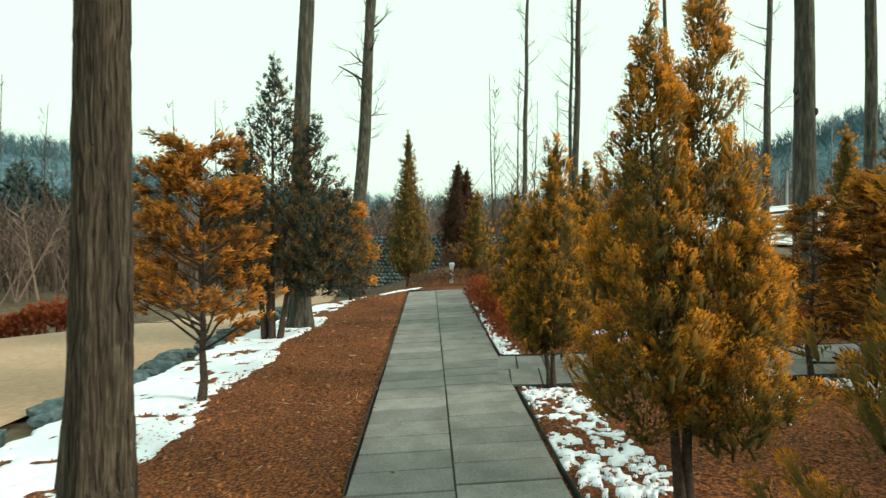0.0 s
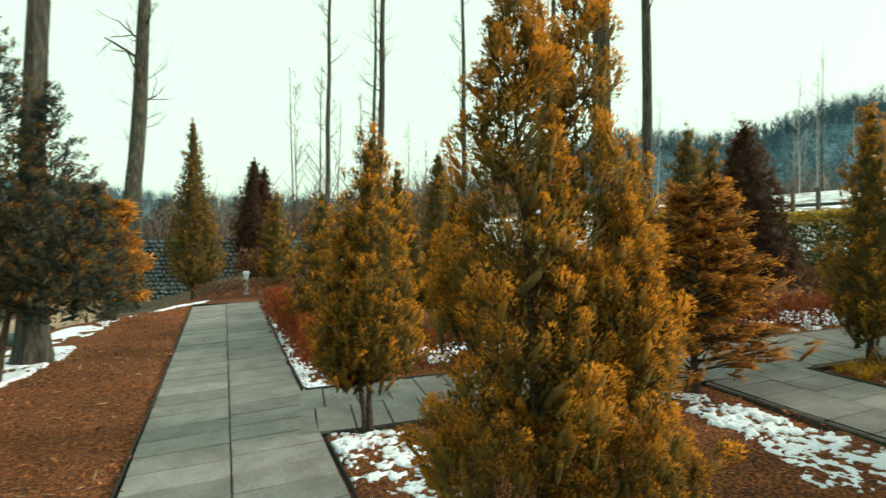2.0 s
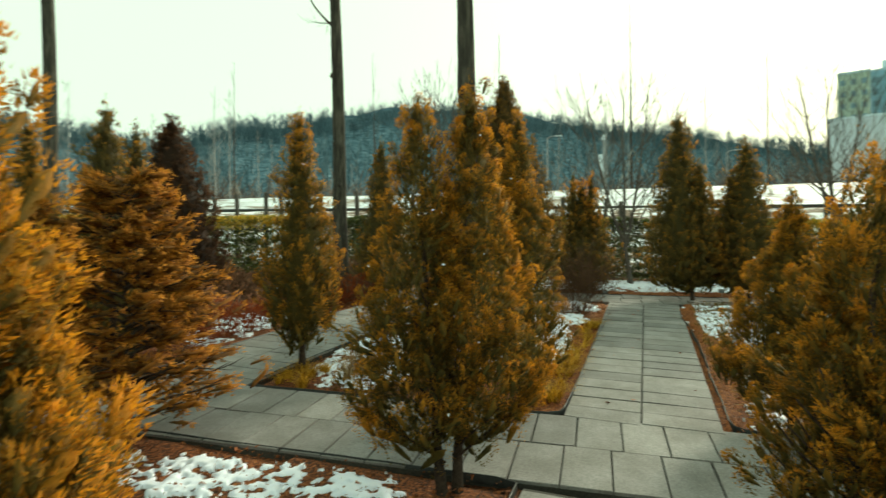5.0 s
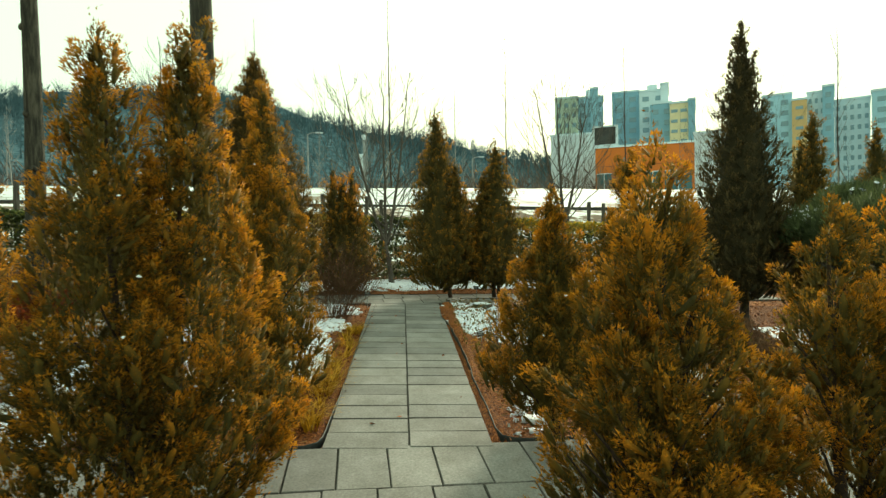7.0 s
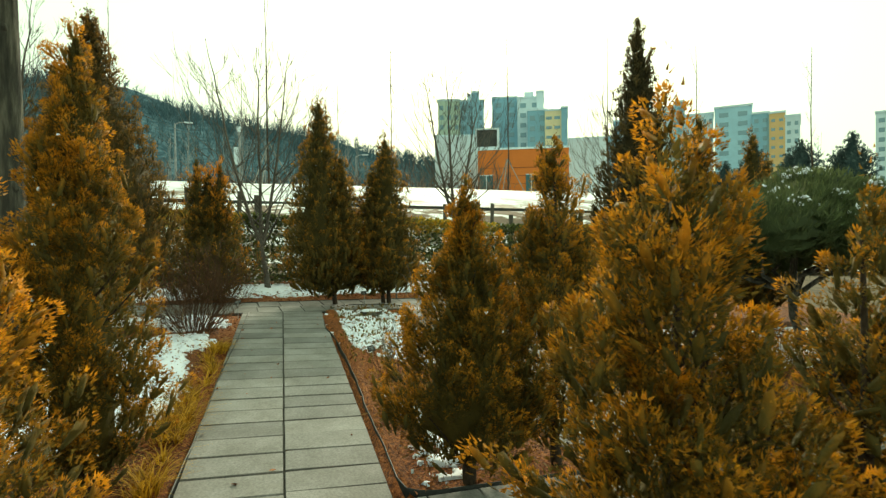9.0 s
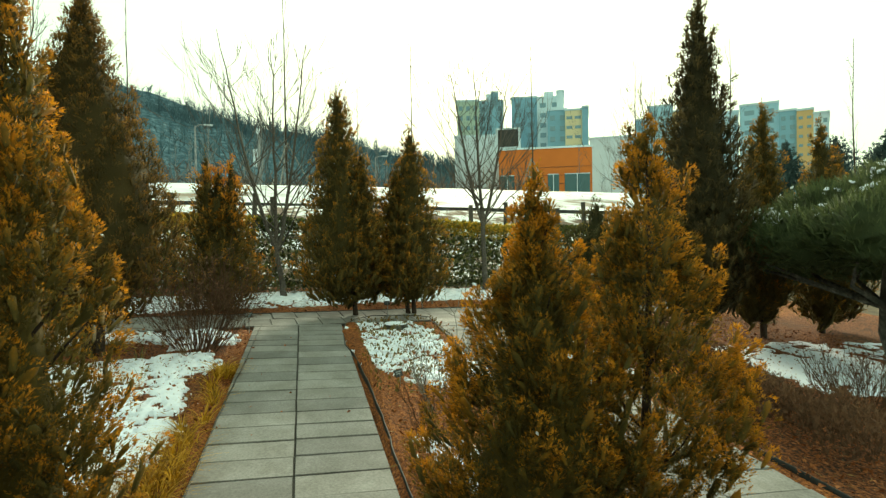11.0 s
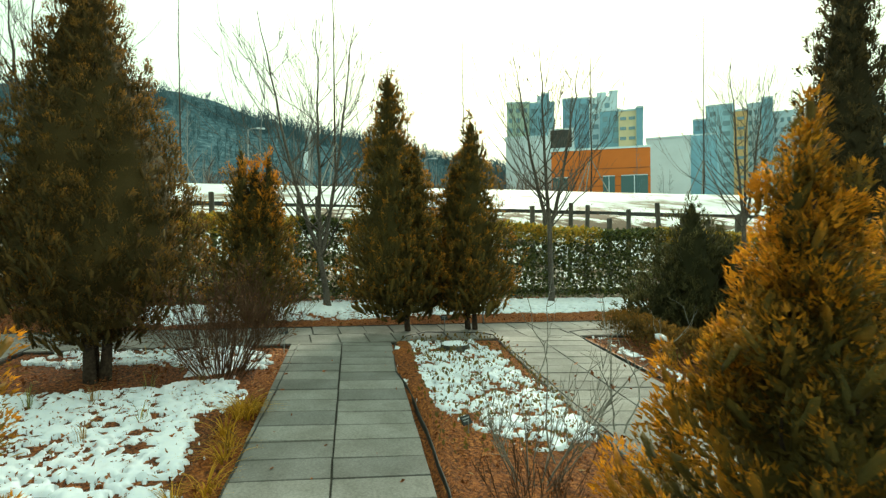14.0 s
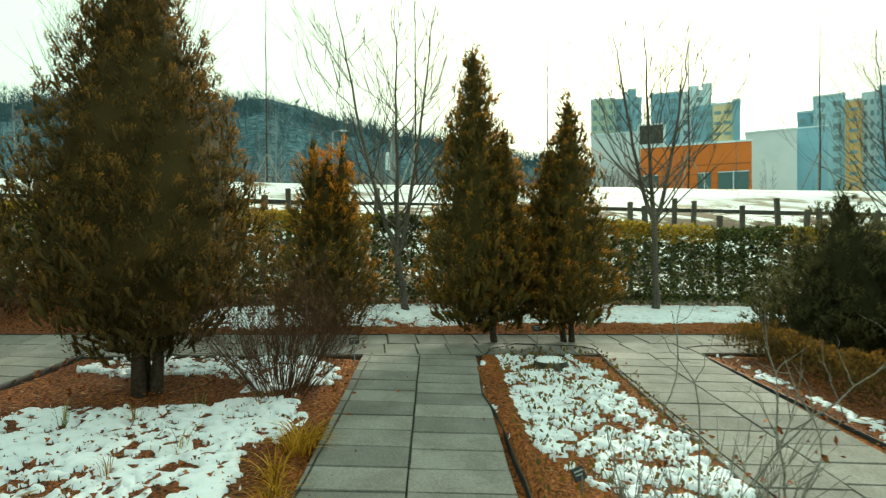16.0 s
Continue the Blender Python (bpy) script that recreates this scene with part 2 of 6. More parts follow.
def scatter(name, pts, dirs, sizes, tones, template=LEAF, normals=None):
    """Many copies of a leaf template as one mesh: at pts, growing along dirs, turned at random round them. Normals, where given,
    shade each spray as a piece of its rounded tuft."""
    tv, tf = template
    n = len(pts)
    y = unit(dirs)
    r = rng.normal(size=(n, 3))
    x = unit(np.cross(y, r))
    z = np.cross(x, y)
    if normals is not None:
        flip = np.where((z * normals).sum(1) > 0, 1.0, -1.0)[:, None]
        x, z = x * flip, z * flip
    co = pts[:, None, :] + sizes[:, None, None] * (tv[None, :, 0:1] * x[:, None] + tv[None, :, 1:2] * y[:, None] + tv[None, :, 2:3] * z[:, None])
    faces = tf[None] + (np.arange(n) * len(tv))[:, None, None]
    me = mesh_of(name, co.reshape(-1, 3), faces.reshape(-1, 3), np.repeat(np.clip(tones, 0, 1), len(tv)), normals is not None)
    if normals is not None:
        me.normals_split_custom_set_from_vertices(np.repeat(unit(normals), len(tv), axis=0))
    return me


def tubes(name, runs, sides=5, tone=None):
    """One mesh of many tapered tubes; each run is a list of (point, radius)."""
    vs, fs, base = [], [], 0
    ang = np.arange(sides) * 2 * math.pi / sides
    ca, sa = np.cos(ang)[:, None], np.sin(ang)[:, None]
    for run in runs:
        p = np.array([q for q, _ in run], float)
        rad = np.array([q for _, q in run], float)
        d = unit(np.gradient(p, axis=0))
        ref = np.array([1.0, 0, 0]) if abs(d[0, 0]) < 0.8 else np.array([0, 1.0, 0])
        for i in range(len(p)):
            a = unit(np.cross(d[i], ref))
            b = np.cross(d[i], a)
            vs.append(p[i] + rad[i] * (ca * a + sa * b))
        for i in range(len(p) - 1):
            k = base + i * sides
            for j in range(sides):
                fs.append((k + j, k + (j + 1) % sides, k + sides + (j + 1) % sides, k + sides + j))
        base += len(p) * sides
    return mesh_of(name, np.concatenate(vs), np.array(fs), None if tone is None else np.full(base, tone), True)


def boxes(name, items):
    """One mesh of axis-aligned boxes (x0, y0, z0, x1, y1, z1)."""
    q = np.array([(0, 0, 0), (1, 0, 0), (1, 1, 0), (0, 1, 0), (0, 0, 1), (1, 0, 1), (1, 1, 1), (0, 1, 1)], float)
    f = np.array([(0, 3, 2, 1), (4, 5, 6, 7), (0, 1, 5, 4), (1, 2, 6, 5), (2, 3, 7, 6), (3, 0, 4, 7)])
    vs = [np.array(b[:3]) + q * (np.array(b[3:]) - np.array(b[:3])) for b in items]
    fs = [f + 8 * i for i in range(len(items))]
    return mesh_of(name, np.concatenate(vs), np.concatenate(fs))


def soft_box(name, sx, sy, sz, bevel):
    """A box standing on z = 0 with its edges bevelled."""
    bm = bmesh.new()
    bmesh.ops.create_cube(bm, size=1.0)
    bmesh.ops.transform(bm, matrix=Matrix.Translation((0, 0, sz / 2)) @ Matrix.Diagonal((sx, sy, sz, 1)), verts=bm.verts)
    bmesh.ops.bevel(bm, geom=bm.edges[:], offset=bevel, segments=2, affect="EDGES", profile=0.6)
    return bm


def inside(poly, x, y):
    """Which of the points lie in the polygon."""
    p = np.asarray(poly, float)
    hit = np.zeros(np.shape(x), bool)
    for (x0, y0), (x1, y1) in zip(p, np.roll(p, -1, axis=0)):
        cross = (y0 > y) != (y1 > y)
        hit ^= cross & (x < (x1 - x0) * (y - y0) / (y1 - y0 + 1e-12) + x0)
    return hit


def edge_gap(poly, x, y):
    """Distance of points from the polygon's outline."""
    p = np.asarray(poly, float)
    best = np.full(np.shape(x), 1e9)
    for a, b in zip(p, np.roll(p, -1, axis=0)):
        d = b - a
        k = np.clip(((x - a[0]) * d[0] + (y - a[1]) * d[1]) / (d @ d), 0, 1)
        best = np.minimum(best, np.hypot(x - a[0] - k * d[0], y - a[1] - k * d[1]))
    return best


def value_noise(x, y, scale, seed=0):
    """Smooth two-dimensional noise in 0..1, three octaves."""
    total, amp, norm = 0, 1.0, 0
    for o in range(3):
        r = np.random.default_rng(seed * 17 + o)
        t = r.random((64, 64))
        u, v = np.asarray(x) * scale * 2 ** o, np.asarray(y) * scale * 2 ** o
        i, j = np.floor(u).astype(int), np.floor(v).astype(int)
        fu, fv = u - i, v - j
        fu, fv = fu * fu * (3 - 2 * fu), fv * fv * (3 - 2 * fv)
        a = t[i % 64, j % 64] * (1 - fu) + t[(i + 1) % 64, j % 64] * fu
        b = t[i % 64, (j + 1) % 64] * (1 - fu) + t[(i + 1) % 64, (j + 1) % 64] * fu
        total, norm, amp = total + amp * (a * (1 - fv) + b * fv), norm + amp, amp * 0.55
    return total / norm


def sheet(name, xs, ys, z, keep=None):
    """A grid mesh over xs and ys at heights z(x, y); keep: which cells stay."""
    X, Y = np.meshgrid(xs, ys)
    v = np.stack([X, Y, z(X, Y)], -1).reshape(-1, 3)
    n, m = len(ys), len(xs)
    i = np.arange(n * m).reshape(n, m)
    f = np.stack([i[:-1, :-1], i[:-1, 1:], i[1:, 1:], i[1:, :-1]], -1)
    f = f[keep(X, Y)] if keep else f.reshape(-1, 4)
    used, inv = np.unique(f, return_inverse=True)
    return mesh_of(name, v[used], inv.reshape(-1, 4), None, True)


# ---- ground, beds and road ----
far_axis = np.concatenate([-np.geomspace(1800, 30, 24), np.arange(-28, 46, 1.0), np.geomspace(46, 1800, 24)])
ground = part("ground", sheet("ground", far_axis, far_axis, lambda x, y: land(x, y) - 0.06), M_GROUND)
tagged(ground, "brown winter ground with dry grass", "ground", kind="structure")


def p1x(y):
    return 0.06 - 0.0855 * y


def p3x(y):
    return 4.29 - 0.093 * y


def in_narrow_bed(x, y):
    """The narrow bed between the second path and its neighbour, which laps over the slabs a little."""
    return (x > 4.8) & (x < 9.9) & (y > 0.12) & (y < np.interp(x, [4.8, 8.0, 8.4, 8.8, 9.2, 9.8], [1.28, 1.335, 1.375, 1.435, 1.425, 1.395]))


def on_paving(x, y):
    """Which points lie on the slabs or within a finger's width of them."""
    return (((np.abs(x - p1x(y)) < 0.62) & (y < 12.6)) | ((np.abs(y - 1.845) < 0.58) & (x < 10.2) & (x > 0)) | ((np.abs(x - p3x(y)) < 0.55) & (y < 5.2))
            | ((np.abs(y - (5.5 - 0.022 * x)) < 0.57) & (x > 0) & (x < 10)) | ((np.abs(y + 0.3) < 0.5) & (x > 4.4) & (x < 10.6)) | (np.abs(x - (10.6 - 0.1415 * y)) < 0.46)) & ~in_narrow_bed(x, y)


def bed_height(x, y):
    return land(x, y) - 0.004 + 0.034 * (value_noise(x, y, 2.2, 3) - 0.5) - 0.035 * on_paving(x, y) + 0.045 * (in_narrow_bed(x, y) & (y > 1.2))


for name, x0, x1, y0, y1, mat, label in (("bed_soil", -3.45, 4.36, -3.0, 17.0, M_MULCH, "planting beds covered with darker reddish-brown bark mulch"),
                                         ("bed_soil", 4.3, 13.6, 2.6, 12.0, M_MULCH, "planting beds covered with darker reddish-brown bark mulch"),
                                         # South bed: the darker mulch also carries the conifers' shade in its colour.
                                         ("bed_soil", 4.3, 10.2, -7.0, -0.86, M_MULCH, "planting beds covered with darker reddish-brown bark mulch"),
                                         ("bed_soil", 4.3, 13.6, -0.9, 2.64, M_MULCH_BRIGHT, "planting beds covered with brighter orange-brown bark mulch"),
                                         ("bed_soil", 10.16, 13.8, -7.0, -0.86, M_MULCH_BRIGHT, "planting beds covered with brighter orange-brown bark mulch")):
    bed = part(name, sheet(name, np.arange(x0, x1, 0.12), np.arange(y0, y1, 0.07), bed_height), mat)
    tagged(bed, label, "ground", kind="structure")

# ---- paving ----
slab_meshes = []
for k in range(4):
    r = np.random.default_rng(40 + k)
    b = 0.007
    v = [(-0.5, -0.5, -0.04), (0.5, -0.5, -0.04), (0.5, 0.5, -0.04), (-0.5, 0.5, -0.04)]
    v += [(x, y, -0.004) for x, y, _ in v]
    v += [(x * (1 - 1.2 * b) , y * (1 - 2.4 * b), 0.0) for x, y, _ in v[:4]]
    v = np.array(v) + np.concatenate([np.zeros((4, 3)), r.normal(0, 0.0022, (8, 3)) * (1, 2, 0.5)])
    f = [(8, 9, 10, 11)] + [(i + 4, (i + 1) % 4 + 4, (i + 1) % 4 + 8, i + 8) for i in range(4)] + [(i, (i + 1) % 4, (i + 1) % 4 + 4, i + 4) for i in range(4)]
    slab_meshes.append(mesh_of("paving_slab", v, f))
    slab_meshes[-1].materials.append(M_SLAB)


def lay_path(name, a, b, width, cols=2, depth=0.25, first=(0.12, 0.2), seed=0):
    """A path from a to b: a dark bed with rows of rectangular slabs in columns. First: where each column's first joint lies."""
    r = np.random.default_rng(seed)
    a, b = Vector((*a, 0)), Vector((*b, 0))
    u = (b - a).normalized()
    w = Vector((-u.y, u.x, 0))
    length = (b - a).length
    half = width / 2
    corners = [a - w * half, b - w * half, b + w * half, a + w * half]
    v = [(c.x, c.y, g(c.x, c.y) + dz) for dz in (-0.05, -0.002) for c in corners]
    base = part(name, mesh_of(name, v, [(4, 5, 6, 7), (0, 1, 5, 4), (1, 2, 6, 5), (2, 3, 7, 6), (3, 0, 4, 7)]), M_JOINT)
    tagged(base, "garden path of staggered grey concrete slabs", "path", kind="structure")
    yaw = math.atan2(w.y, w.x)
    cw = width / cols
    for c in range(cols):
        s = first[c % len(first)] - depth
        while s < length - 0.05:
            d = depth + r.normal(0, 0.005)
            e0, e1 = max(s, 0.0), min(s + d, length)
            s += d
            if e1 - e0 < 0.05:
                continue
            mid = a + u * ((e0 + e1) / 2) + w * ((c + 0.5) * cw - half)
            ob = new("paving_slab", slab_meshes[r.integers(4)])
            ob.parent = base
            ob.matrix_local = (Matrix.Translation((mid.x, mid.y, g(mid.x, mid.y) + 0.014 + r.normal(0, 0.0016))) @ TILT
                               @ pose(0, 0, 0, r.normal(0, 0.2), r.normal(0, 0.15), math.degrees(yaw) + r.normal(0, 0.45))
                               @ Matrix.Diagonal((cw - 0.009 - 0.005 * r.random(), e1 - e0 - 0.009 - 0.008 * r.random() ** 2, 1, 1)))
    return base


lay_path("pavement_1", (p1x(-4.0), -4.0), (p1x(12.45), 12.45), 1.18, depth=0.2815, first=(0.06, 0.03), seed=1)
lay_path("pavement_2", (0.56, 1.845), (3.5, 1.845), 1.1, depth=0.27, seed=2)
lay_path("pavement_3", (p3x(-4.0), -4.0), (p3x(4.9), 4.9), 1.04, depth=0.27, first=(0.02, 0.04), seed=3)
lay_path("pavement_4", (4.585, 1.842), (9.9, 1.93), 1.02, depth=0.2465, first=(0.27, 0.245), seed=4)
lay_path("pavement_5", (0.1, 5.5), (9.74, 5.29), 1.08, depth=0.27, seed=5)
lay_path("pavement_6", (4.66, -0.28), (10.4, -0.25), 1.02, depth=0.25, first=(0.09, 0.05), seed=6)
lay_path("pavement_7", (9.75, 6.0), (11.25, -4.6), 0.84, depth=0.3, seed=7)


def edging(name, pts, closed=False):
    """A thin black plastic strip standing along a bed's edge."""
    pts = [Vector((*p, 0)) for p in pts]
    vs, fs = [], []
    for i, p in enumerate(pts):
        d = (pts[min(i + 1, len(pts) - 1)] - pts[max(i - 1, 0)]).normalized()
        w = Vector((-d.y, d.x, 0)) * 0.0045
        z = g(p.x, p.y)
        vs += [(p.x - w.x, p.y - w.y, z - 0.03), (p.x - w.x, p.y - w.y, z + 0.02), (p.x, p.y, z + 0.023), (p.x + w.x, p.y + w.y, z + 0.02), (p.x + w.x, p.y + w.y, z - 0.03)]
    for i in range(len(pts) - 1):
        for j in range(4):
            fs.append((i * 5 + j, i * 5 + j + 1, i * 5 + j + 6, i * 5 + j + 5))
    ob = part(name, mesh_of(name, vs, fs, None, True), M_EDGE)
    return tagged(ob, "thin black plastic edging strip between mulch bed and slabs", "edging", "bed edgings")


def waver(a, b, n, amp=0.012, seed=0):
    r = np.random.default_rng(seed)
    k = np.linspace(0, 1, n)
    off = np.convolve(r.normal(0, amp, n + 4), np.ones(5) / 5, "valid")
    d = unit(np.array(b, float) - np.array(a, float))
    return [(a[0] + (b[0] - a[0]) * q - d[1] * o, a[1] + (b[1] - a[1]) * q + d[0] * o) for q, o in zip(k, off)]


edging("bed_edging", waver((p1x(-4) - 0.61, -4), (p1x(12.7) - 0.6, 12.7), 60, seed=1))
edging("bed_edging", [(0.55, 2.55), (0.5, 2.5)][::-1] + waver((0.47, 2.6), (p1x(4.85) + 0.61, 4.85), 14, seed=2) + waver((0.3, 4.93), (3.3, 4.9), 20, seed=3) + waver((3.36, 4.85), (3.53, 2.55), 16, seed=4) + waver((3.5, 2.43), (0.6, 2.43), 18, seed=5))
edging("bed_edging", waver((p1x(12.4) + 0.6, 12.4), (p1x(6.15) + 0.61, 6.15), 30, seed=6) + waver((0.2, 6.07), (9.4, 5.84), 40, seed=7))
edging("bed_edging", waver((p1x(12.5) - 0.6, 12.72), (p1x(12.5) + 0.62, 12.32), 8, seed=8))
edging("bed_edging", waver((0.6, 1.26), (3.6, 1.26), 18, seed=9) + waver((3.72, 1.15), (3.9, -1.5), 12, seed=10))
edging("bed_edging", waver((9.9, 2.36), (4.75, 2.37), 40, seed=11) + [(4.66, 2.39), (4.61, 2.46)] + waver((4.6, 2.55), (4.4, 4.75), 16, seed=12) + [(4.41, 4.84)] + waver((4.48, 4.88), (9.6, 4.74), 30, seed=13))
edging("bed_edging", [(9.76, 1.4), (9.2, 1.43), (8.8, 1.44), (8.4, 1.38)] + waver((8.0, 1.34), (4.9, 1.285), 24, seed=14) + [(4.78, 1.26), (4.74, 1.2)] + waver((4.73, 1.1), (4.8, 0.25), 8, seed=15) + [(4.83, 0.16), (4.9, 0.13)] + waver((5.0, 0.13), (10.3, 0.24), 40, seed=16) + [(10.42, 0.4), (10.44, 1.0), (10.2, 1.25), (9.76, 1.4)])
edging("bed_edging", waver((5.0, -0.9), (8.0, -0.88), 24, seed=17) + waver((8.1, -0.87), (10.4, -0.76), 16, seed=18) + [(10.5, -0.74), (10.6, -0.95), (10.75, -1.8)])
edging("bed_edging", waver((10.15, 6.0), (11.7, -4.6), 40, seed=19))


# ---- plants: generators ----
def profile_thuja(u):
    return np.minimum((u / 0.16) ** 0.55, 1.0) * np.clip(1 - u, 0, 1) ** 0.85 * 1.12


def profile_column(u):
    return np.minimum((u / 0.2) ** 0.6, 1.0) * np.clip(1 - u ** 1.7, 0, 1) ** 0.85


def profile_drop(u):
    return np.minimum((u / 0.3) ** 0.7, 1.0) * np.clip(1 - (np.clip(u - 0.12, 0, 1) / 0.88) ** 1.25, 0, 1)


def profile_egg(u):
    return np.minimum(0.45 + 0.55 * (u / 0.24) ** 0.8, 1.0) * np.clip(1 - (np.clip(u - 0.2, 0, 1) / 0.8) ** 1.15, 0, 1) ** 0.95


def profile_spindle(u):
    return np.minimum(0.28 + 0.72 * (u / 0.22) ** 0.75, 1.0) * np.clip(1 - (np.clip(u - 0.2, 0, 1) / 0.8) ** 1.2, 0, 1) ** 0.95


def tuft_cloud(base, d, ln, out, tone, per, r, leaf, width=0.46, up=0.25, sides=5, body=0.4):
    """Many rounded feathery tufts as triangles: each a lumpy drop-shaped body bristling with slim scale sprays. Base, d, ln, out, tone:
    one row for each tuft. Gives vertices, triangles, tones and soft normals."""
    n = len(base)
    e1 = unit(np.cross(d, out + 0.31))
    e2 = np.cross(d, e1)
    ang = np.arange(sides) * 2 * math.pi / sides
    ring = e1[:, None] * np.cos(ang)[None, :, None] + e2[:, None] * np.sin(ang)[None, :, None]
    # Bases darker, tips and outward sides brighter: bronzing plus painted shading.
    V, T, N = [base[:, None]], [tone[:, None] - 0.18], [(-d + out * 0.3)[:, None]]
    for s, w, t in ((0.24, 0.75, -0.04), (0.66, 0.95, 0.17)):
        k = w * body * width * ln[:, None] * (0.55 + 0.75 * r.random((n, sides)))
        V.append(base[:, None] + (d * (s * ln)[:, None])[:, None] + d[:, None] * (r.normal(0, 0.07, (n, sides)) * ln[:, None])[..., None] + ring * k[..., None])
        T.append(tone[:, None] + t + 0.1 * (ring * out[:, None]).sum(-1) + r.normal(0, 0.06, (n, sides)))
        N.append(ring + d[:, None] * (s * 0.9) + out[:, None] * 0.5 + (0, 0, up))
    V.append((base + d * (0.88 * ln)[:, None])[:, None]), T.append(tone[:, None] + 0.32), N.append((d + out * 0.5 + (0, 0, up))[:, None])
    V, T, N = np.concatenate(V, 1), np.concatenate(T, 1), np.concatenate(N, 1)
    if not body:
        V, T, N = V[:0], T[:0], N[:0]
    m = V.shape[1]
    f = []
    for j in range(sides):
        q = (j + 1) % sides
        f += [(0, 1 + q, 1 + j), (1 + j, 1 + q, 1 + sides + q), (1 + j, 1 + sides + q, 1 + sides + j), (1 + sides + j, 1 + sides + q, m - 1)]
    F = (np.array(f)[None] + (np.arange(len(V)) * m)[:, None, None]).reshape(-1, 3)
    V, T, N = V.reshape(-1, 3), T.ravel(), N.reshape(-1, 3)
    s = r.random((n, per)) ** 0.75
    a = r.random((n, per)) * 2 * math.pi
    rad = e1[:, None] * np.cos(a)[..., None] + e2[:, None] * np.sin(a)[..., None]
    w = ln[:, None] * width * (0.45 + 0.55 * r.random((n, per))) * np.sin(np.pi * np.clip(s * 0.84 + 0.12, 0, 1)) ** 0.7
    P = (base[:, None] + d[:, None] * (s * ln[:, None])[..., None] + rad * w[..., None]).reshape(-1, 3)
    D = unit(d[:, None] * 1.1 + rad * (0.85 - 0.3 * s)[..., None] + out[:, None] * 0.2 + r.normal(0, 0.3, (n, per, 3))).reshape(-1, 3)
    L = (rad * (w / (ln[:, None] * width) + 0.2)[..., None] + d[:, None] * (s * 0.9)[..., None] + out[:, None] * 0.55 + (0, 0, up)).reshape(-1, 3)
    # Sprays brighten towards the bronzed tip and the outer, lit side.
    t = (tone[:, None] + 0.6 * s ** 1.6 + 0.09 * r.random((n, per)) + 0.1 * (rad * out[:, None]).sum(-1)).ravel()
    v2, f2, t2, n2 = slivers(P, D, leaf * (0.6 + 0.8 * r.random(len(P))), t, L, r)
    return np.concatenate([V, v2]), np.concatenate([F, f2 + len(V)]), np.concatenate([T, t2]), np.concatenate([N, n2])


def slivers(P, D, size, tone, normal, r, slim=0.2):
    """One slim triangle for each spray of scale leaves, lying to its soft normal."""
    x = unit(np.cross(D, r.normal(size=P.shape)))
    x = x * np.where((np.cross(x, D) * normal).sum(1) > 0, 1.0, -1.0)[:, None]
    k = (size * slim)[:, None]
    v = np.stack([P - x * k, P + x * k, P + D * size[:, None]], 1).reshape(-1, 3)
    return v, np.arange(len(v)).reshape(-1, 3), np.repeat(tone, 3) + np.tile([-0.05, -0.05, 0.07], len(P)), np.repeat(normal, 3, axis=0)


def inner_shade_body(leader, profile, share, r, tone=0.06):
    """The dense inside of a crown: a lumpy turned body within the leader's outline, toned dark as shade."""
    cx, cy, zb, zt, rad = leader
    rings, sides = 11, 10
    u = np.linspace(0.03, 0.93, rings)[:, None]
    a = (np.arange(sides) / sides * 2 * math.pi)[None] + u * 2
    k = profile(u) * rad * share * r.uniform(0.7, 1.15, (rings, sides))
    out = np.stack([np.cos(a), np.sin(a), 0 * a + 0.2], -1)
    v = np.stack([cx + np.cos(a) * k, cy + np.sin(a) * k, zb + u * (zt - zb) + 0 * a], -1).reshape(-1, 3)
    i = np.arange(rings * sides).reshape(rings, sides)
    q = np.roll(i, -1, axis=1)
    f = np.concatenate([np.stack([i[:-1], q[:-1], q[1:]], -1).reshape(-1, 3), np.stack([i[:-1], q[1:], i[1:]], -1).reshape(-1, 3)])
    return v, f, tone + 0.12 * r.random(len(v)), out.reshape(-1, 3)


def leafy(name, groups):
    """One foliage mesh from several clouds of (vertices, triangles, tones, normals)."""
    V, F, T, N, at = [], [], [], [], 0
    for v, f, t, n in groups:
        V.append(v), F.append(f + at), T.append(t), N.append(n)
        at += len(v)
    me = mesh_of(name, np.concatenate(V), np.concatenate(F), np.clip(np.concatenate(T), 0, 1), True)
    me.normals_split_custom_set_from_vertices(unit(np.concatenate(N)))
    return me


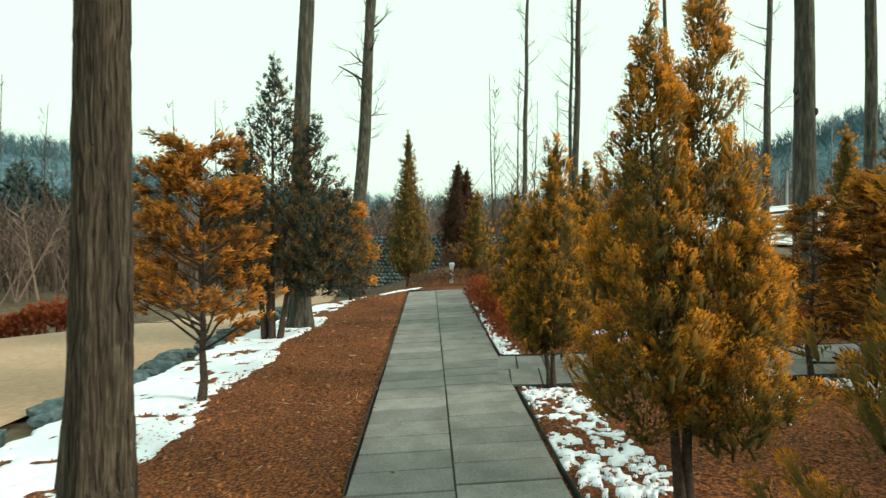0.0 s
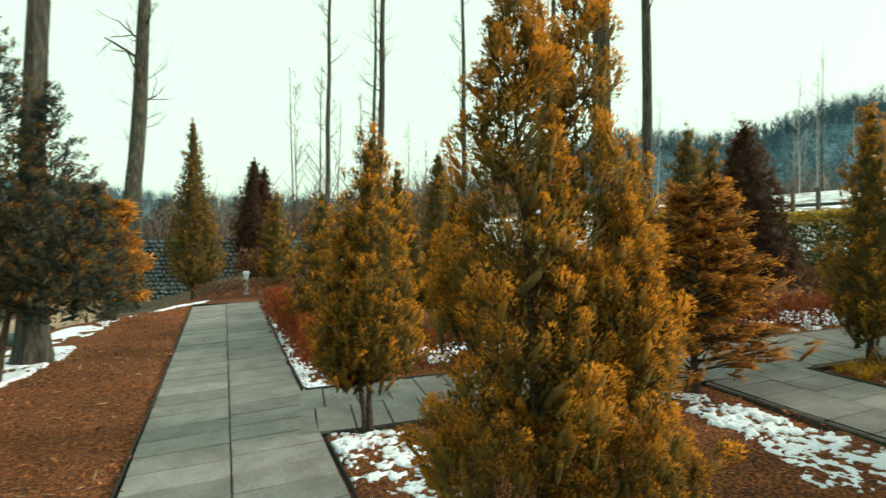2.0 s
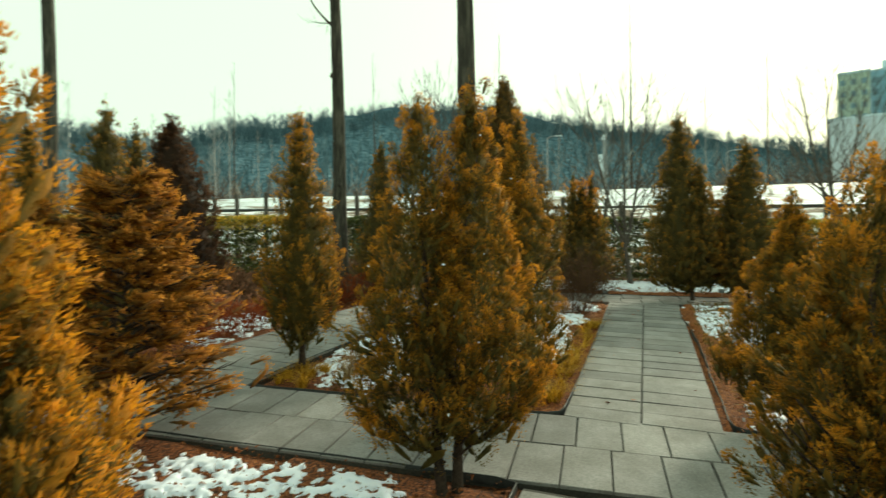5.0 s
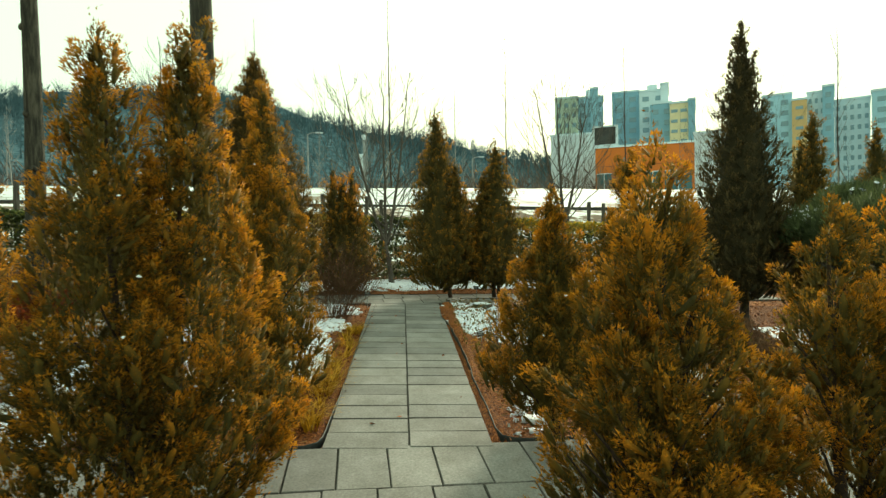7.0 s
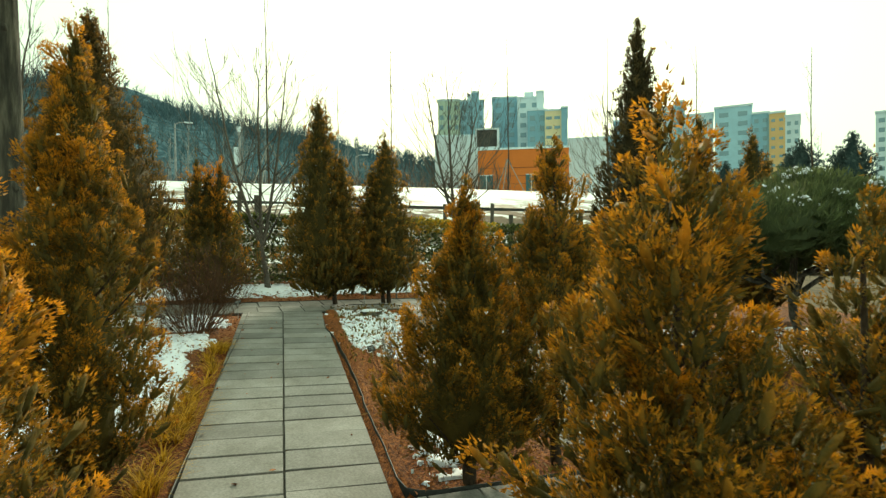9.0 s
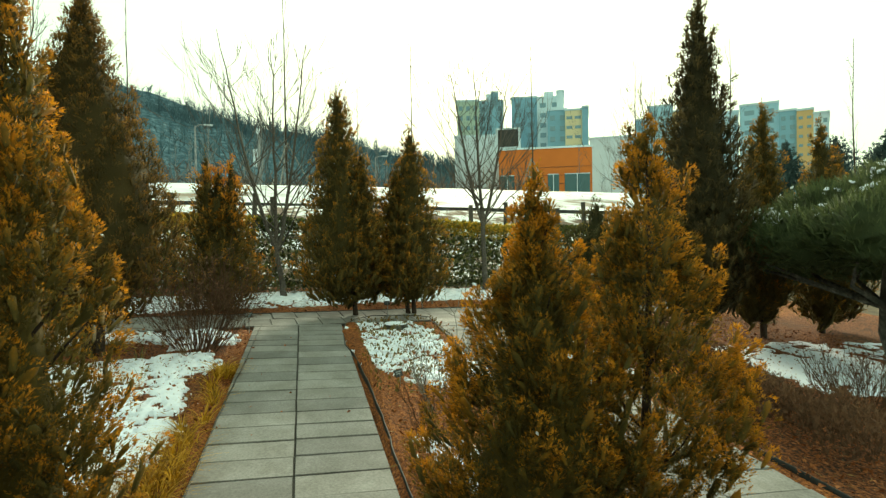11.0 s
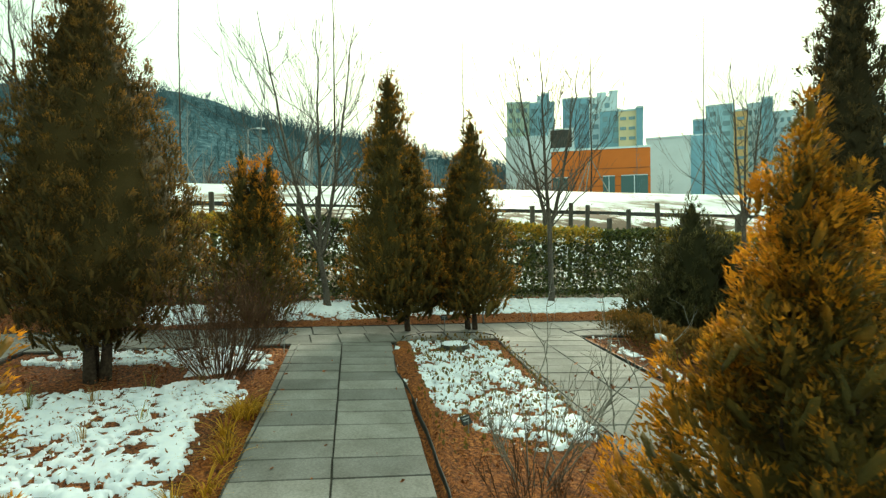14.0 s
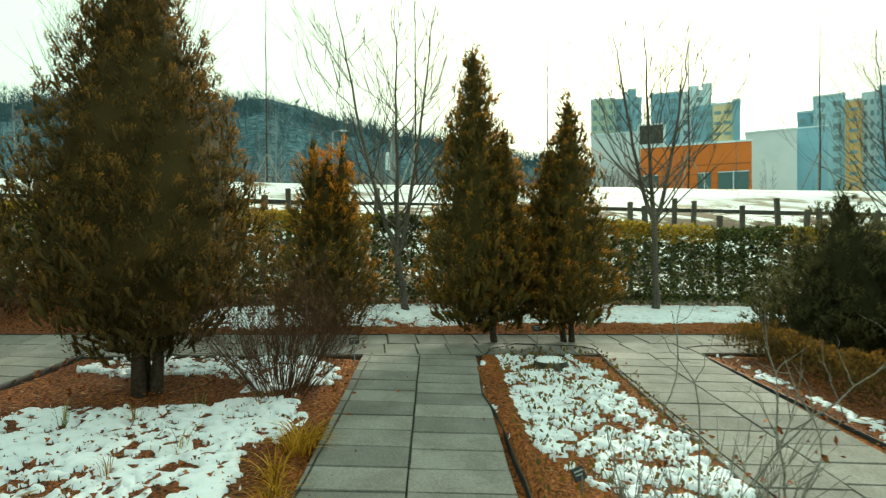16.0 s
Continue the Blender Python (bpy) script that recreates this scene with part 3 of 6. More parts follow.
def crown_clouds(leaders, density, per, tuft, profile, lean=0.5, rough=0.3, seed=0, fill=0.5, tip=0.12, leaf=0.028, thin=1.25, sides=5, plume=5, gaps=0.0, body=0.38, inner=0.62, width=0.46, warm=0.0, stray=0.22):
    """Foliage of an upright conifer: plumes of tufts stand on the surface of one or more tapered leaders (x, y, bottom,
    top, radius), with sprays behind them coloured dark as inner shade; gaps opens holes in the upper crown."""
    r = np.random.default_rng(seed)
    groups = []
    for cx, cy, zb, zt, rad in leaders:
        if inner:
            groups.append(inner_shade_body((cx, cy, zb, zb + (zt - zb) * (0.97 if inner > 0.5 else 0.75), rad), profile, inner, r))
        n = int(density * (zt - zb) * rad * 4.4 / plume) + 6
        u = r.random(n * 4)
        u = u[r.random(n * 4) < profile(u) * 0.9 + 0.1][:n]
        a = r.random(len(u)) * 2 * math.pi
        hole = value_noise(a * 1.9 + seed, u * (zt - zb) * 3.2, 1.0, seed + 11) < gaps * np.clip(u * 2.2 - 0.5, 0.0, 1.0)
        u, a = u[~hole], a[~hole]
        n = len(u)
        lump = 1 + rough * (0.55 * value_noise(a * 1.6 + 9, u * 7, 1.0, seed) + 0.45 * value_noise(a * 3.5 + 3, u * (zt - zb) * 7, 1.0, seed + 3) - 0.5) * 2.6
        deep = r.random(n) ** 2.0 * 0.45
        rr = profile(u) * rad * lump * (1 - deep) * (1 + stray * (r.random(n) > 0.93))
        out = np.stack([np.cos(a), np.sin(a), np.zeros(n)], 1)
        side = np.stack([-np.sin(a), np.cos(a), np.zeros(n)], 1)
        axis = unit(out * (lean * (1.1 - 0.8 * u))[:, None] + np.array([0, 0, 1.0]) + r.normal(0, 0.2, (n, 3)))
        foot = np.stack([cx + np.cos(a) * rr, cy + np.sin(a) * rr, zb + u * (zt - zb)], 1)
        # Deep plumes toned darker and outer lumps brighter: crown shade in the colour.
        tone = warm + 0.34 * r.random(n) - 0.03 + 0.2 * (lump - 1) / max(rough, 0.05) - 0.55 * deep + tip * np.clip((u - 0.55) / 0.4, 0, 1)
        size = tuft * (0.75 + 0.5 * r.random(n)) * (0.72 + 0.42 * (1 - u))
        k = np.arange(plume) / max(plume - 1, 1)
        along = (k[None] - 0.45) * 1.5 + r.normal(0, 0.12, (n, plume))
        sway = np.where(np.arange(plume) % 2, 1, -1)[None] * (0.5 - 0.32 * k[None]) * (0.5 + r.random((n, plume)))
        base = foot[:, None] + axis[:, None] * (along * size[:, None])[..., None] + side[:, None] * (sway * size[:, None])[..., None] + out[:, None] * (r.normal(0, 0.2, (n, plume)) * size[:, None])[..., None]
        d = unit(axis[:, None] + side[:, None] * (sway * 0.75)[..., None] + out[:, None] * (0.25 * (1 - k))[None, :, None] + r.normal(0, 0.16, (n, plume, 3)))
        ln = size[:, None] * (0.7 + 0.5 * r.random((n, plume))) * (1.05 - 0.3 * k[None])
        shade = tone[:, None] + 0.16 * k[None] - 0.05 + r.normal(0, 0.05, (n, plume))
        base = base - d * (ln * 0.5)[..., None]
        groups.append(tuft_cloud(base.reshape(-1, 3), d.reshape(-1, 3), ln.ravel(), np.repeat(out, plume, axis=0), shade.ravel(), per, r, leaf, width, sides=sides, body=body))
        q = 16
        P = np.stack([cx + r.normal(0, 0.012, q), cy + r.normal(0, 0.012, q), zt - 0.07 + 0.2 * np.linspace(0, 1, q)], 1)
        groups.append(slivers(P, unit(r.normal(0, 0.45, (q, 3)) + (0, 0, 1)), leaf * (1.9 - 0.9 * np.linspace(0, 1, q)), 0.35 + 0.3 * r.random(q), r.normal(0, 1, (q, 3)) + (0, 0, 1), r))
        q = int(n * plume * 8 * fill)
        u = r.random(q) ** thin
        a = r.random(q) * 2 * math.pi
        rr = profile(u) * rad * 0.75 * r.random(q) ** 0.4
        o = np.stack([np.cos(a), np.sin(a), np.zeros(q)], 1)
        P = np.stack([cx + np.cos(a) * rr, cy + np.sin(a) * rr, zb + u * (zt - zb) - tuft * 0.4], 1)
        # Fill sprays toned low for the shade between plumes.
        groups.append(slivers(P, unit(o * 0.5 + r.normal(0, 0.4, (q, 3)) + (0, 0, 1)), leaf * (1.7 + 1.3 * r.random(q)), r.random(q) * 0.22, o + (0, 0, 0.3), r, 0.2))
    return groups


def nearness(x, y):
    """How fine a plant must be: 1 beside the paths that are walked, more further off."""
    gap = min(math.hypot(x, y - min(max(y, 0.3), 1.6)), math.hypot(x - min(max(x, 0.0), 4.9), y - 1.75))
    return min(max(gap / 1.7, 0.9), 14.0)


def stem_run(base, tip, r0, r1, n=8, sway=0.02, seed=0, flare=0.0):
    r = np.random.default_rng(seed)
    base, tip = np.array(base, float), np.array(tip, float)
    w = np.cumsum(r.normal(0, sway, (n, 3)), axis=0) * (1, 1, 0)
    w[0] = 0
    return [(base + (tip - base) * (i / (n - 1)) + w[i], (r0 + (r1 - r0) * i / (n - 1)) * (1 + flare * math.exp(-i * 1.3))) for i in range(n)]


def conifer(name, label, x, y, leaders, mat, profile=profile_thuja, plenty=1.0, tuft=0.122, leaf=0.0148, trunk_r=0.028, stems=None,
            seed=0, category="conifer", group="", bark=None, flecks=0, inner=0.0, body=0.0, **kw):
    """An upright conifer on its trunk or trunks, with limbs showing through gaps. Leaders are (dx, dy, bottom, top, radius)."""
    z = float(land(x, y)) - 0.03
    tree = thing(name, label, category, (x, y, z), group)
    r = np.random.default_rng(seed + 500)
    for i, (sx, sy, lx, ly, h) in enumerate(stems or [(0, 0, l[0], l[1], l[3]) for l in leaders]):
        trunk = part("trunk", tubes("trunk", [stem_run((sx, sy, 0), (lx, ly, h * 0.93), trunk_r, trunk_r * 0.18, 9, 0.006, seed + i, 0.35)], 8), bark or M_TWIG, tree)
    for lx, ly, zb, zt, rad in leaders:
        for _ in range(9):
            u = r.random() ** 1.2 * 0.8
            a = r.random() * 6.283
            z0 = zb + u * (zt - zb)
            rr = float(profile(np.array([u + 0.1]))[0]) * rad * 0.85
            run = stem_run((lx * z0 / zt, ly * z0 / zt, max(z0 - 0.12, 0.1)), (lx + math.cos(a) * rr, ly + math.sin(a) * rr, z0 + rr * 0.7), trunk_r * 0.3, trunk_r * 0.1, 4, 0.012, int(r.integers(1e6)))
            part("limb", tubes("limb", [run], 4), bark or M_TWIG, trunk)
    k = nearness(x, y)
    if k < 1.5:
        fine = dict(density=185 * plenty / k ** 0.6, per=int(92 / k ** 0.55), plume=5, body=body or 0.24, inner=inner)
    else:
        fine = dict(density=320 * plenty / k ** 0.66, per=max(int(46 / k ** 0.45), 10), plume=2, body=body or 0.28, inner=inner or 0.52, sides=4)
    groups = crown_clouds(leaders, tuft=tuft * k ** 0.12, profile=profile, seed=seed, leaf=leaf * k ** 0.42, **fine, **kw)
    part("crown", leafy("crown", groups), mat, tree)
    if flecks:
        flecks = flecks * 2 // 3
        P, N = np.concatenate([q[0] for q in groups]), unit(np.concatenate([q[3] for q in groups]))
        pick = r.integers(len(P), size=flecks)
        tagged(part("snow_fleck", scatter("snow_fleck", P[pick] + N[pick] * 0.012, r.normal(0, 1, (flecks, 3)) * (1, 1, 0.3), 0.01 + 0.014 * r.random(flecks), r.random(flecks), LUMP), M_SNOW, tree, "small flecks of snow caught in the sprays"), kind="stuff")
    return tree


def layered(name, label, x, y, h, rad, mat, limbs=34, per=14, size=0.03, low=0.18, rise=0.5, trunk_r=0.025, seed=0, group="", start=0.45, lean=(0, 0), spread=0.3, category="conifer", taper=0.8, tuft=0.13, sprays=18, width=0.26, plenty=1.0):
    """An open conifer whose limbs show: needle tufts sit on the outer half of each limb."""
    z = float(land(x, y)) - 0.03
    tree = thing(name, label, category, (x, y, z), group)
    r = np.random.default_rng(seed)
    trunk = part("trunk", tubes("trunk", [stem_run((0, 0, 0), (lean[0], lean[1], h * 0.97), trunk_r, trunk_r * 0.2, 10, 0.012, seed, 0.4)], 8), M_TWIG, tree)
    groups = []
    for i in range(limbs):
        u = low + (1 - low) * (i + r.random()) / limbs
        a = r.random() * 6.283
        ln = rad * (1 - (u - low) / (1 - low) * taper) * (0.75 + 0.4 * r.random())
        base = np.array([lean[0] * u, lean[1] * u, h * u])
        tip = base + np.array([math.cos(a), math.sin(a), rise * (0.7 + 0.6 * r.random())]) * ln
        run = stem_run(base, tip, trunk_r * 0.42 * (1.1 - u * 0.6), 0.003, 6, 0.014, int(r.integers(1e6)))
        mine = [run]
        pts = np.array([p for p, _ in run])
        for _ in range(4):
            k = r.integers(2, 5)
            tw = pts[k] + r.normal(0, 1, 3) * (0.1, 0.1, 0.04) * ln * 2 + np.array([math.cos(a), math.sin(a), rise]) * 0.12 * ln
            mine.append([(pts[k], 0.004), ((pts[k] + tw) / 2 + r.normal(0, 0.01, 3), 0.003), (tw, 0.0015)])
            pts = np.vstack([pts, tw])
        part("limb", tubes("limb", mine, 4), M_TWIG, trunk)
        m = max(int(per * plenty), 4)
        s = start + (1 - start) * r.random(m) ** 0.8
        out = np.array([math.cos(a), math.sin(a), 0.0]) + np.zeros((m, 3))
        q = base + (tip - base) * s[:, None] + r.normal(0, 1, (m, 3)) * (spread, spread, spread * 0.3) * ln * 0.5
        d = unit(out + r.normal(0, 0.55, (m, 3)) * (1, 1, 0.5) + (0, 0, rise * 0.7))
        tl = tuft * (0.6 + 0.8 * r.random(m))
        groups.append(tuft_cloud(q - d * tl[:, None] * 0.4, d, tl, out, 0.16 + 0.2 * r.random(m) + 0.14 * r.random(), sprays, r, size, width, 0.7, 4, 0.4))
    part("crown", leafy("crown", groups), mat, tree)
    return tree


def branching(base, direction, length, radius, depth, r, up=0.25, spread=0.5, kids=3, shrink=0.66, out=None, thin=0.0028):
    """Runs of a bare crown, grown limb by limb."""
    out = [] if out is None else out
    n = 5
    p, d = np.array(base, float), unit(np.array(direction, float))
    run = [(p.copy(), radius)]
    for i in range(n):
        d = unit(d + r.normal(0, 0.08, 3) + np.array([0, 0, up * 0.18]))
        p = p + d * length / n
        run.append((p.copy(), radius * (1 - 0.6 * (i + 1) / n)))
    out.append(run)
    if depth > 0:
        for k in range(kids):
            j = int(r.integers(2, n + 1))
            q, rad = run[j]
            nd = unit(d + r.normal(0, spread, 3) + np.array([0, 0, up]))
            branching(q, nd, length * shrink * (0.75 + 0.5 * r.random()), max(rad * 0.58, thin), depth - 1, r, up, spread, kids, shrink, out, thin)
    return out


def bare_tree(name, label, x, y, h, trunk_r, fork, leaders, seed=0, mat=None, group="", sides=17):
    """A leafless tree: a clear stem, then one or more leaders (dx, dy at the top) that carry upswept side branches."""
    z = float(land(x, y)) - 0.04
    tree = thing(name, label, "tree", (x, y, z), group)
    r = np.random.default_rng(seed)
    fx, fy = leaders[0][0] * 0.12, leaders[0][1] * 0.12
    trunk = part("trunk", tubes("trunk", [stem_run((0, 0, 0), (fx, fy, fork), trunk_r, trunk_r * 0.75, 8, 0.01, seed, 0.3)], 9), mat or M_BARK, tree)
    for i, (dx, dy) in enumerate(leaders):
        n = 12
        pts = []
        for j in range(n):
            k = j / (n - 1)
            bend = k ** 0.75
            pts.append((np.array([fx + (dx - fx) * bend, fy + (dy - fy) * bend, fork * (0.94 - 0.06 * i) + (h - fork) * k]) + r.normal(0, 0.02, 3) * k, trunk_r * 0.62 * (1 - k) ** 1.1 + 0.004))
        runs = [pts]
        for j in range(sides):
            k = 0.04 + 0.86 * (j + r.random()) / sides
            p, rad = pts[int(k * (n - 1))]
            a = r.random() * 6.283
            branching(p, (math.cos(a) * 0.8, math.sin(a) * 0.8, 0.75), (h - fork) * 0.46 * (1.12 - k) * (0.7 + 0.5 * r.random()), max(rad * 0.4, 0.005), 2, r, 0.3, 0.3, 3, 0.62, runs, 0.003)
        part("branch", tubes("branch", runs, 4), mat or M_TWIG, trunk)
    return tree


def tall_trunk(label, x, y, h, r0, lean=(0, 0), seed=0, branches=10, low=4.0, group="tall bare trees", knots=True, near=False):
    """A tall straight leafless trunk with ridged bark and thin side branches high up."""
    z = float(land(x, y)) - 0.08
    tree = thing("bare_tree", label, "tree", (x, y, z), group)
    r = np.random.default_rng(seed)
    sides, rings = ((72, 150) if near else (28, 64)) if knots else (14, 30)
    th = np.arange(sides) / sides * 2 * math.pi
    vs = []
    ridge = r.random(sides)
    step = max(rings // (16 if near else 8), 1)
    deep = 0.075 if near else 0.035
    for i in range(rings):
        k = (i / (rings - 1)) ** 1.5
        zz = k * h
        rad = r0 * (1 - 0.62 * k) * (1 + 0.55 * math.exp(-zz / 0.22) + 0.1 * math.exp(-zz / 1.0))
        flute = 1 + 0.16 * math.exp(-zz / 0.7) * np.cos(th * 5 + seed) + 0.05 * (value_noise(th * 5.1 + seed, zz * 1.1 + 0 * th, 1.6, seed) - 0.5) * 2 + deep * (np.roll(ridge, i // step * 3) - 0.5) * 2 + deep * 0.5 * (np.roll(ridge, i // 3 * 5) - 0.5)
        cx, cy = lean[0] * k + 0.03 * math.sin(zz * 0.9 + seed), lean[1] * k + 0.03 * math.cos(zz * 0.7 + seed)
        vs.append(np.stack([cx + rad * flute * np.cos(th), cy + rad * flute * np.sin(th), np.full(sides, zz)], 1))
    i = np.arange(rings * sides).reshape(rings, sides)
    nx = np.roll(i, -1, axis=1)
    f = np.stack([i[:-1], nx[:-1], nx[1:], i[1:]], -1).reshape(-1, 4)
    trunk = part("trunk", mesh_of("trunk", np.concatenate(vs), f, None, True), M_OLDBARK if near else M_BARK, tree)
    if near:
        runs = []
        for j in range(420):
            a, z0, ln = r.random() * 6.283, r.random() ** 0.8 * 4.2, 0.1 + 0.32 * r.random()
            run = []
            for i in range(5):
                zz = z0 + ln * i / 4
                k = zz / h
                rad = r0 * (1 - 0.62 * k) * (1 + 0.55 * math.exp(-zz / 0.22) + 0.1 * math.exp(-zz / 1.0)) * (1 + 0.16 * math.exp(-zz / 0.7) * math.cos(a * 5 + seed))
                cx, cy = lean[0] * k + 0.03 * math.sin(zz * 0.9 + seed), lean[1] * k + 0.03 * math.cos(zz * 0.7 + seed)
                b = a + 0.05 * math.sin(i * 1.3 + j)
                run.append(((cx + math.cos(b) * rad * 1.01, cy + math.sin(b) * rad * 1.01, zz), 0.0075 * math.sin(math.pi * (i + 0.6) / 5.2) + 0.001))
            runs.append(run)
        tagged(part("bark_strip", tubes("bark_strip", runs, 4), M_OLDBARK, trunk), kind="stuff")
    if knots:
        for j in range(5):
            a, zz = r.random() * 6.283, 0.9 + r.random() * 3.2
            k = zz / h
            rad = r0 * (1 - 0.62 * k)
            bm = bmesh.new()
            bmesh.ops.create_icosphere(bm, subdivisions=2, radius=0.3 * r0)
            for q in bm.verts:
                q.co *= 1 + 0.25 * noise.noise(q.co * 30 + Vector((j, seed, 0)))
            bmesh.ops.transform(bm, matrix=pose(lean[0] * k + math.cos(a) * rad * 0.93, lean[1] * k + math.sin(a) * rad * 0.93, zz) @ Matrix.Diagonal((0.8, 0.8, 1.2, 1)), verts=bm.verts)
            part("knot", bm, M_OLDBARK if near else M_BARK, trunk)
    for j in range(branches):
        zz = low + (h - low) * (j + r.random()) / branches
        a = r.random() * 6.283
        k = zz / h
        runs = branching((lean[0] * k, lean[1] * k, zz), (math.cos(a), math.sin(a), 0.55), 0.5 + 0.9 * r.random(), 0.02 * r0 / 0.12, 2, r, 0.2, 0.5, 3, 0.6)
        part("branch", tubes("branch", runs, 4), M_TWIG, trunk)
    return tree


def shrub(name, label, x, y, h, rad, mat, stems=60, seed=0, group="", category="shrub", leaf=0, leaf_mat=None, spread=0.35, depth=2):
    """A bushy shrub of many thin branching stems from the ground."""
    z = float(land(x, y)) - 0.02
    ob = thing(name, label, category, (x, y, z), group)
    r = np.random.default_rng(seed)
    runs = []
    for _ in range(stems):
        a, q = r.random() * 6.283, math.sqrt(r.random())
        branching((math.cos(a) * q * rad * 0.3, math.sin(a) * q * rad * 0.3, 0), (math.cos(a) * q * rad, math.sin(a) * q * rad, h * 0.75), h * 0.62 * (0.7 + 0.5 * r.random()), 0.004, depth, r, 0.2, spread, 3, 0.6, runs, 0.0022)
    me = tubes("stems", runs, 3)
    n = len(me.vertices)
    at = me.attributes.new("tone", "FLOAT", "POINT")
    at.data.foreach_set("value", r.random(n).astype(np.float32) * 0.3 + 0.35)
    tagged(part("twig_mass", me, mat, ob), kind="stuff")
    if leaf:
        tips = np.array([run[-1][0] for run in runs])
        q = tips[r.integers(len(tips), size=leaf)] + r.normal(0, 0.02, (leaf, 3))
        tagged(part("leaf_mass", scatter("leaf_mass", q, r.normal(0, 1, (leaf, 3)) + (0, 0, 0.5), 0.03 * (0.6 + 0.8 * r.random(leaf)), r.random(leaf), LEAF), leaf_mat or mat, ob), kind="stuff")
    return ob


def leaf_volume(name, label, pts_fn, count, mat, size, template, seed, category="hedge", kind="stuff"):
    r = np.random.default_rng(seed)
    P, D, T = pts_fn(r, count)
    ob = part(name, scatter(name, P, D, size * (0.6 + 0.8 * r.random(len(P))), T, template), mat)
    return tagged(ob, label, category, kind=kind)


def low_hedge(label, a, b, width, h, mat, count, seed, size=0.05, template=SPRIG, tone=0.22):
    """A low clipped hedge or shrub row from a to b: twiggy sprays filling a rounded prism."""
    ax, bx = np.array(a, float), np.array(b, float)
    d = bx - ax
    w = np.array([-d[1], d[0]]) / np.hypot(*d)

    def fill(r, n):
        s, c = r.random(n), r.normal(0, 0.36, n).clip(-1, 1)
        xy = ax + d * s[:, None] + w * (c * width / 2)[:, None]
        top = h * (0.5 + 0.85 * value_noise(s * np.hypot(*d), c, 2.2, seed)) * np.sqrt(np.clip(1 - c * c * 0.8, 0, 1))
        zz = top * r.random(n) ** 0.6
        P = np.column_stack([xy, land(xy[:, 0], xy[:, 1]) + zz])
        # Tone rises towards the top of the row.
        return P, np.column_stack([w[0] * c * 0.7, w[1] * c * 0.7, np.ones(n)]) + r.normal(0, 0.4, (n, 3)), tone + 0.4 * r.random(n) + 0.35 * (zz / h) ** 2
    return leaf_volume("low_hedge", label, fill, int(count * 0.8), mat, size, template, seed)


def grass_tuft(label, x, y, h, rad, mat, blades, seed, group="grass tufts", blade=0.0048):
    """A tuft of arching grass blades."""
    r = np.random.default_rng(seed)
    vs, fs, tn = [], [], []
    for i in range(blades):
        a, q = r.random() * 6.283, r.random()
        p = np.array([math.cos(a) * q * rad * 0.35, math.sin(a) * q * rad * 0.35, 0])
        out = np.array([math.cos(a), math.sin(a), 0]) * rad * (0.4 + 0.8 * r.random())
        side = np.array([-math.sin(a), math.cos(a), 0]) * blade
        hh = h * (0.6 + 0.5 * r.random())
        b, t = len(vs), r.random()
        for k in range(5):
            s = k / 4
            c = p + out * s ** 1.6 + np.array([0, 0, hh * (s * 1.5 - 0.85 * s * s)])
            vs += [c - side * (1.05 - s), c + side * (1.05 - s)]
            tn += [t, t]
        fs += [(b + 2 * k, b + 2 * k + 1, b + 2 * k + 3, b + 2 * k + 2) for k in range(4)]
    me = mesh_of("grass_tuft", vs, fs, tn)
    ob = part("grass_tuft", me, mat)
    ob.location = (x, y, float(land(x, y)))
    return tagged(ob, label, "grass", group)


def snow_patch(name, label, poly, thick=0.035, cover=0.55, scale=5.0, seed=0, res=0.015, lift=0.004):
    """Melting snow lying on the ground: a clumpy sheet with a ragged, holed outline, kept off the slabs."""
    p = np.array(poly, float)
    xs = np.arange(p[:, 0].min() - 0.15, p[:, 0].max() + 0.15, res)
    ys = np.arange(p[:, 1].min() - 0.15, p[:, 1].max() + 0.15, res)

    def field(x, y):
        fine = 0.5 if res < 0.03 else 0.12
        return 0.24 * value_noise(x, y, scale * 0.55, seed) + 0.26 * value_noise(x, y, 8.0, seed + 5) + fine * value_noise(x, y, 23.0, seed + 9)

    X0, Y0 = np.meshgrid(xs, ys)
    level = np.quantile(field(X0, Y0)[inside(poly, X0, Y0)], 1 - cover)

    def amount(x, y):
        gap = edge_gap(poly, x, y) * np.where(inside(poly, x, y), 1, -1)
        return field(x, y) - level + 0.25 * np.clip(gap / 0.16 - 0.35, -1.5, 0.0) - np.where(on_paving(x, y), 1.0, 0.0)

    def height(x, y):
        a = amount(x, y)
        return land(x, y) + lift + 0.4 * thick * (np.clip(a, 0, 0.2) / 0.2) ** 0.5 * (0.45 + 1.1 * value_noise(x, y, 15, seed + 2)) - np.where(a < 0, 0.045, 0.0)

    def keep(X, Y):
        a = amount(X, Y) > 0
        return (a[:-1, :-1].astype(int) + a[1:, 1:] + a[:-1, 1:] + a[1:, :-1]) >= 2
    ob = part(name, sheet(name, xs, ys, height, keep), M_SNOW)
    return tagged(ob, label, "snow", kind="stuff")


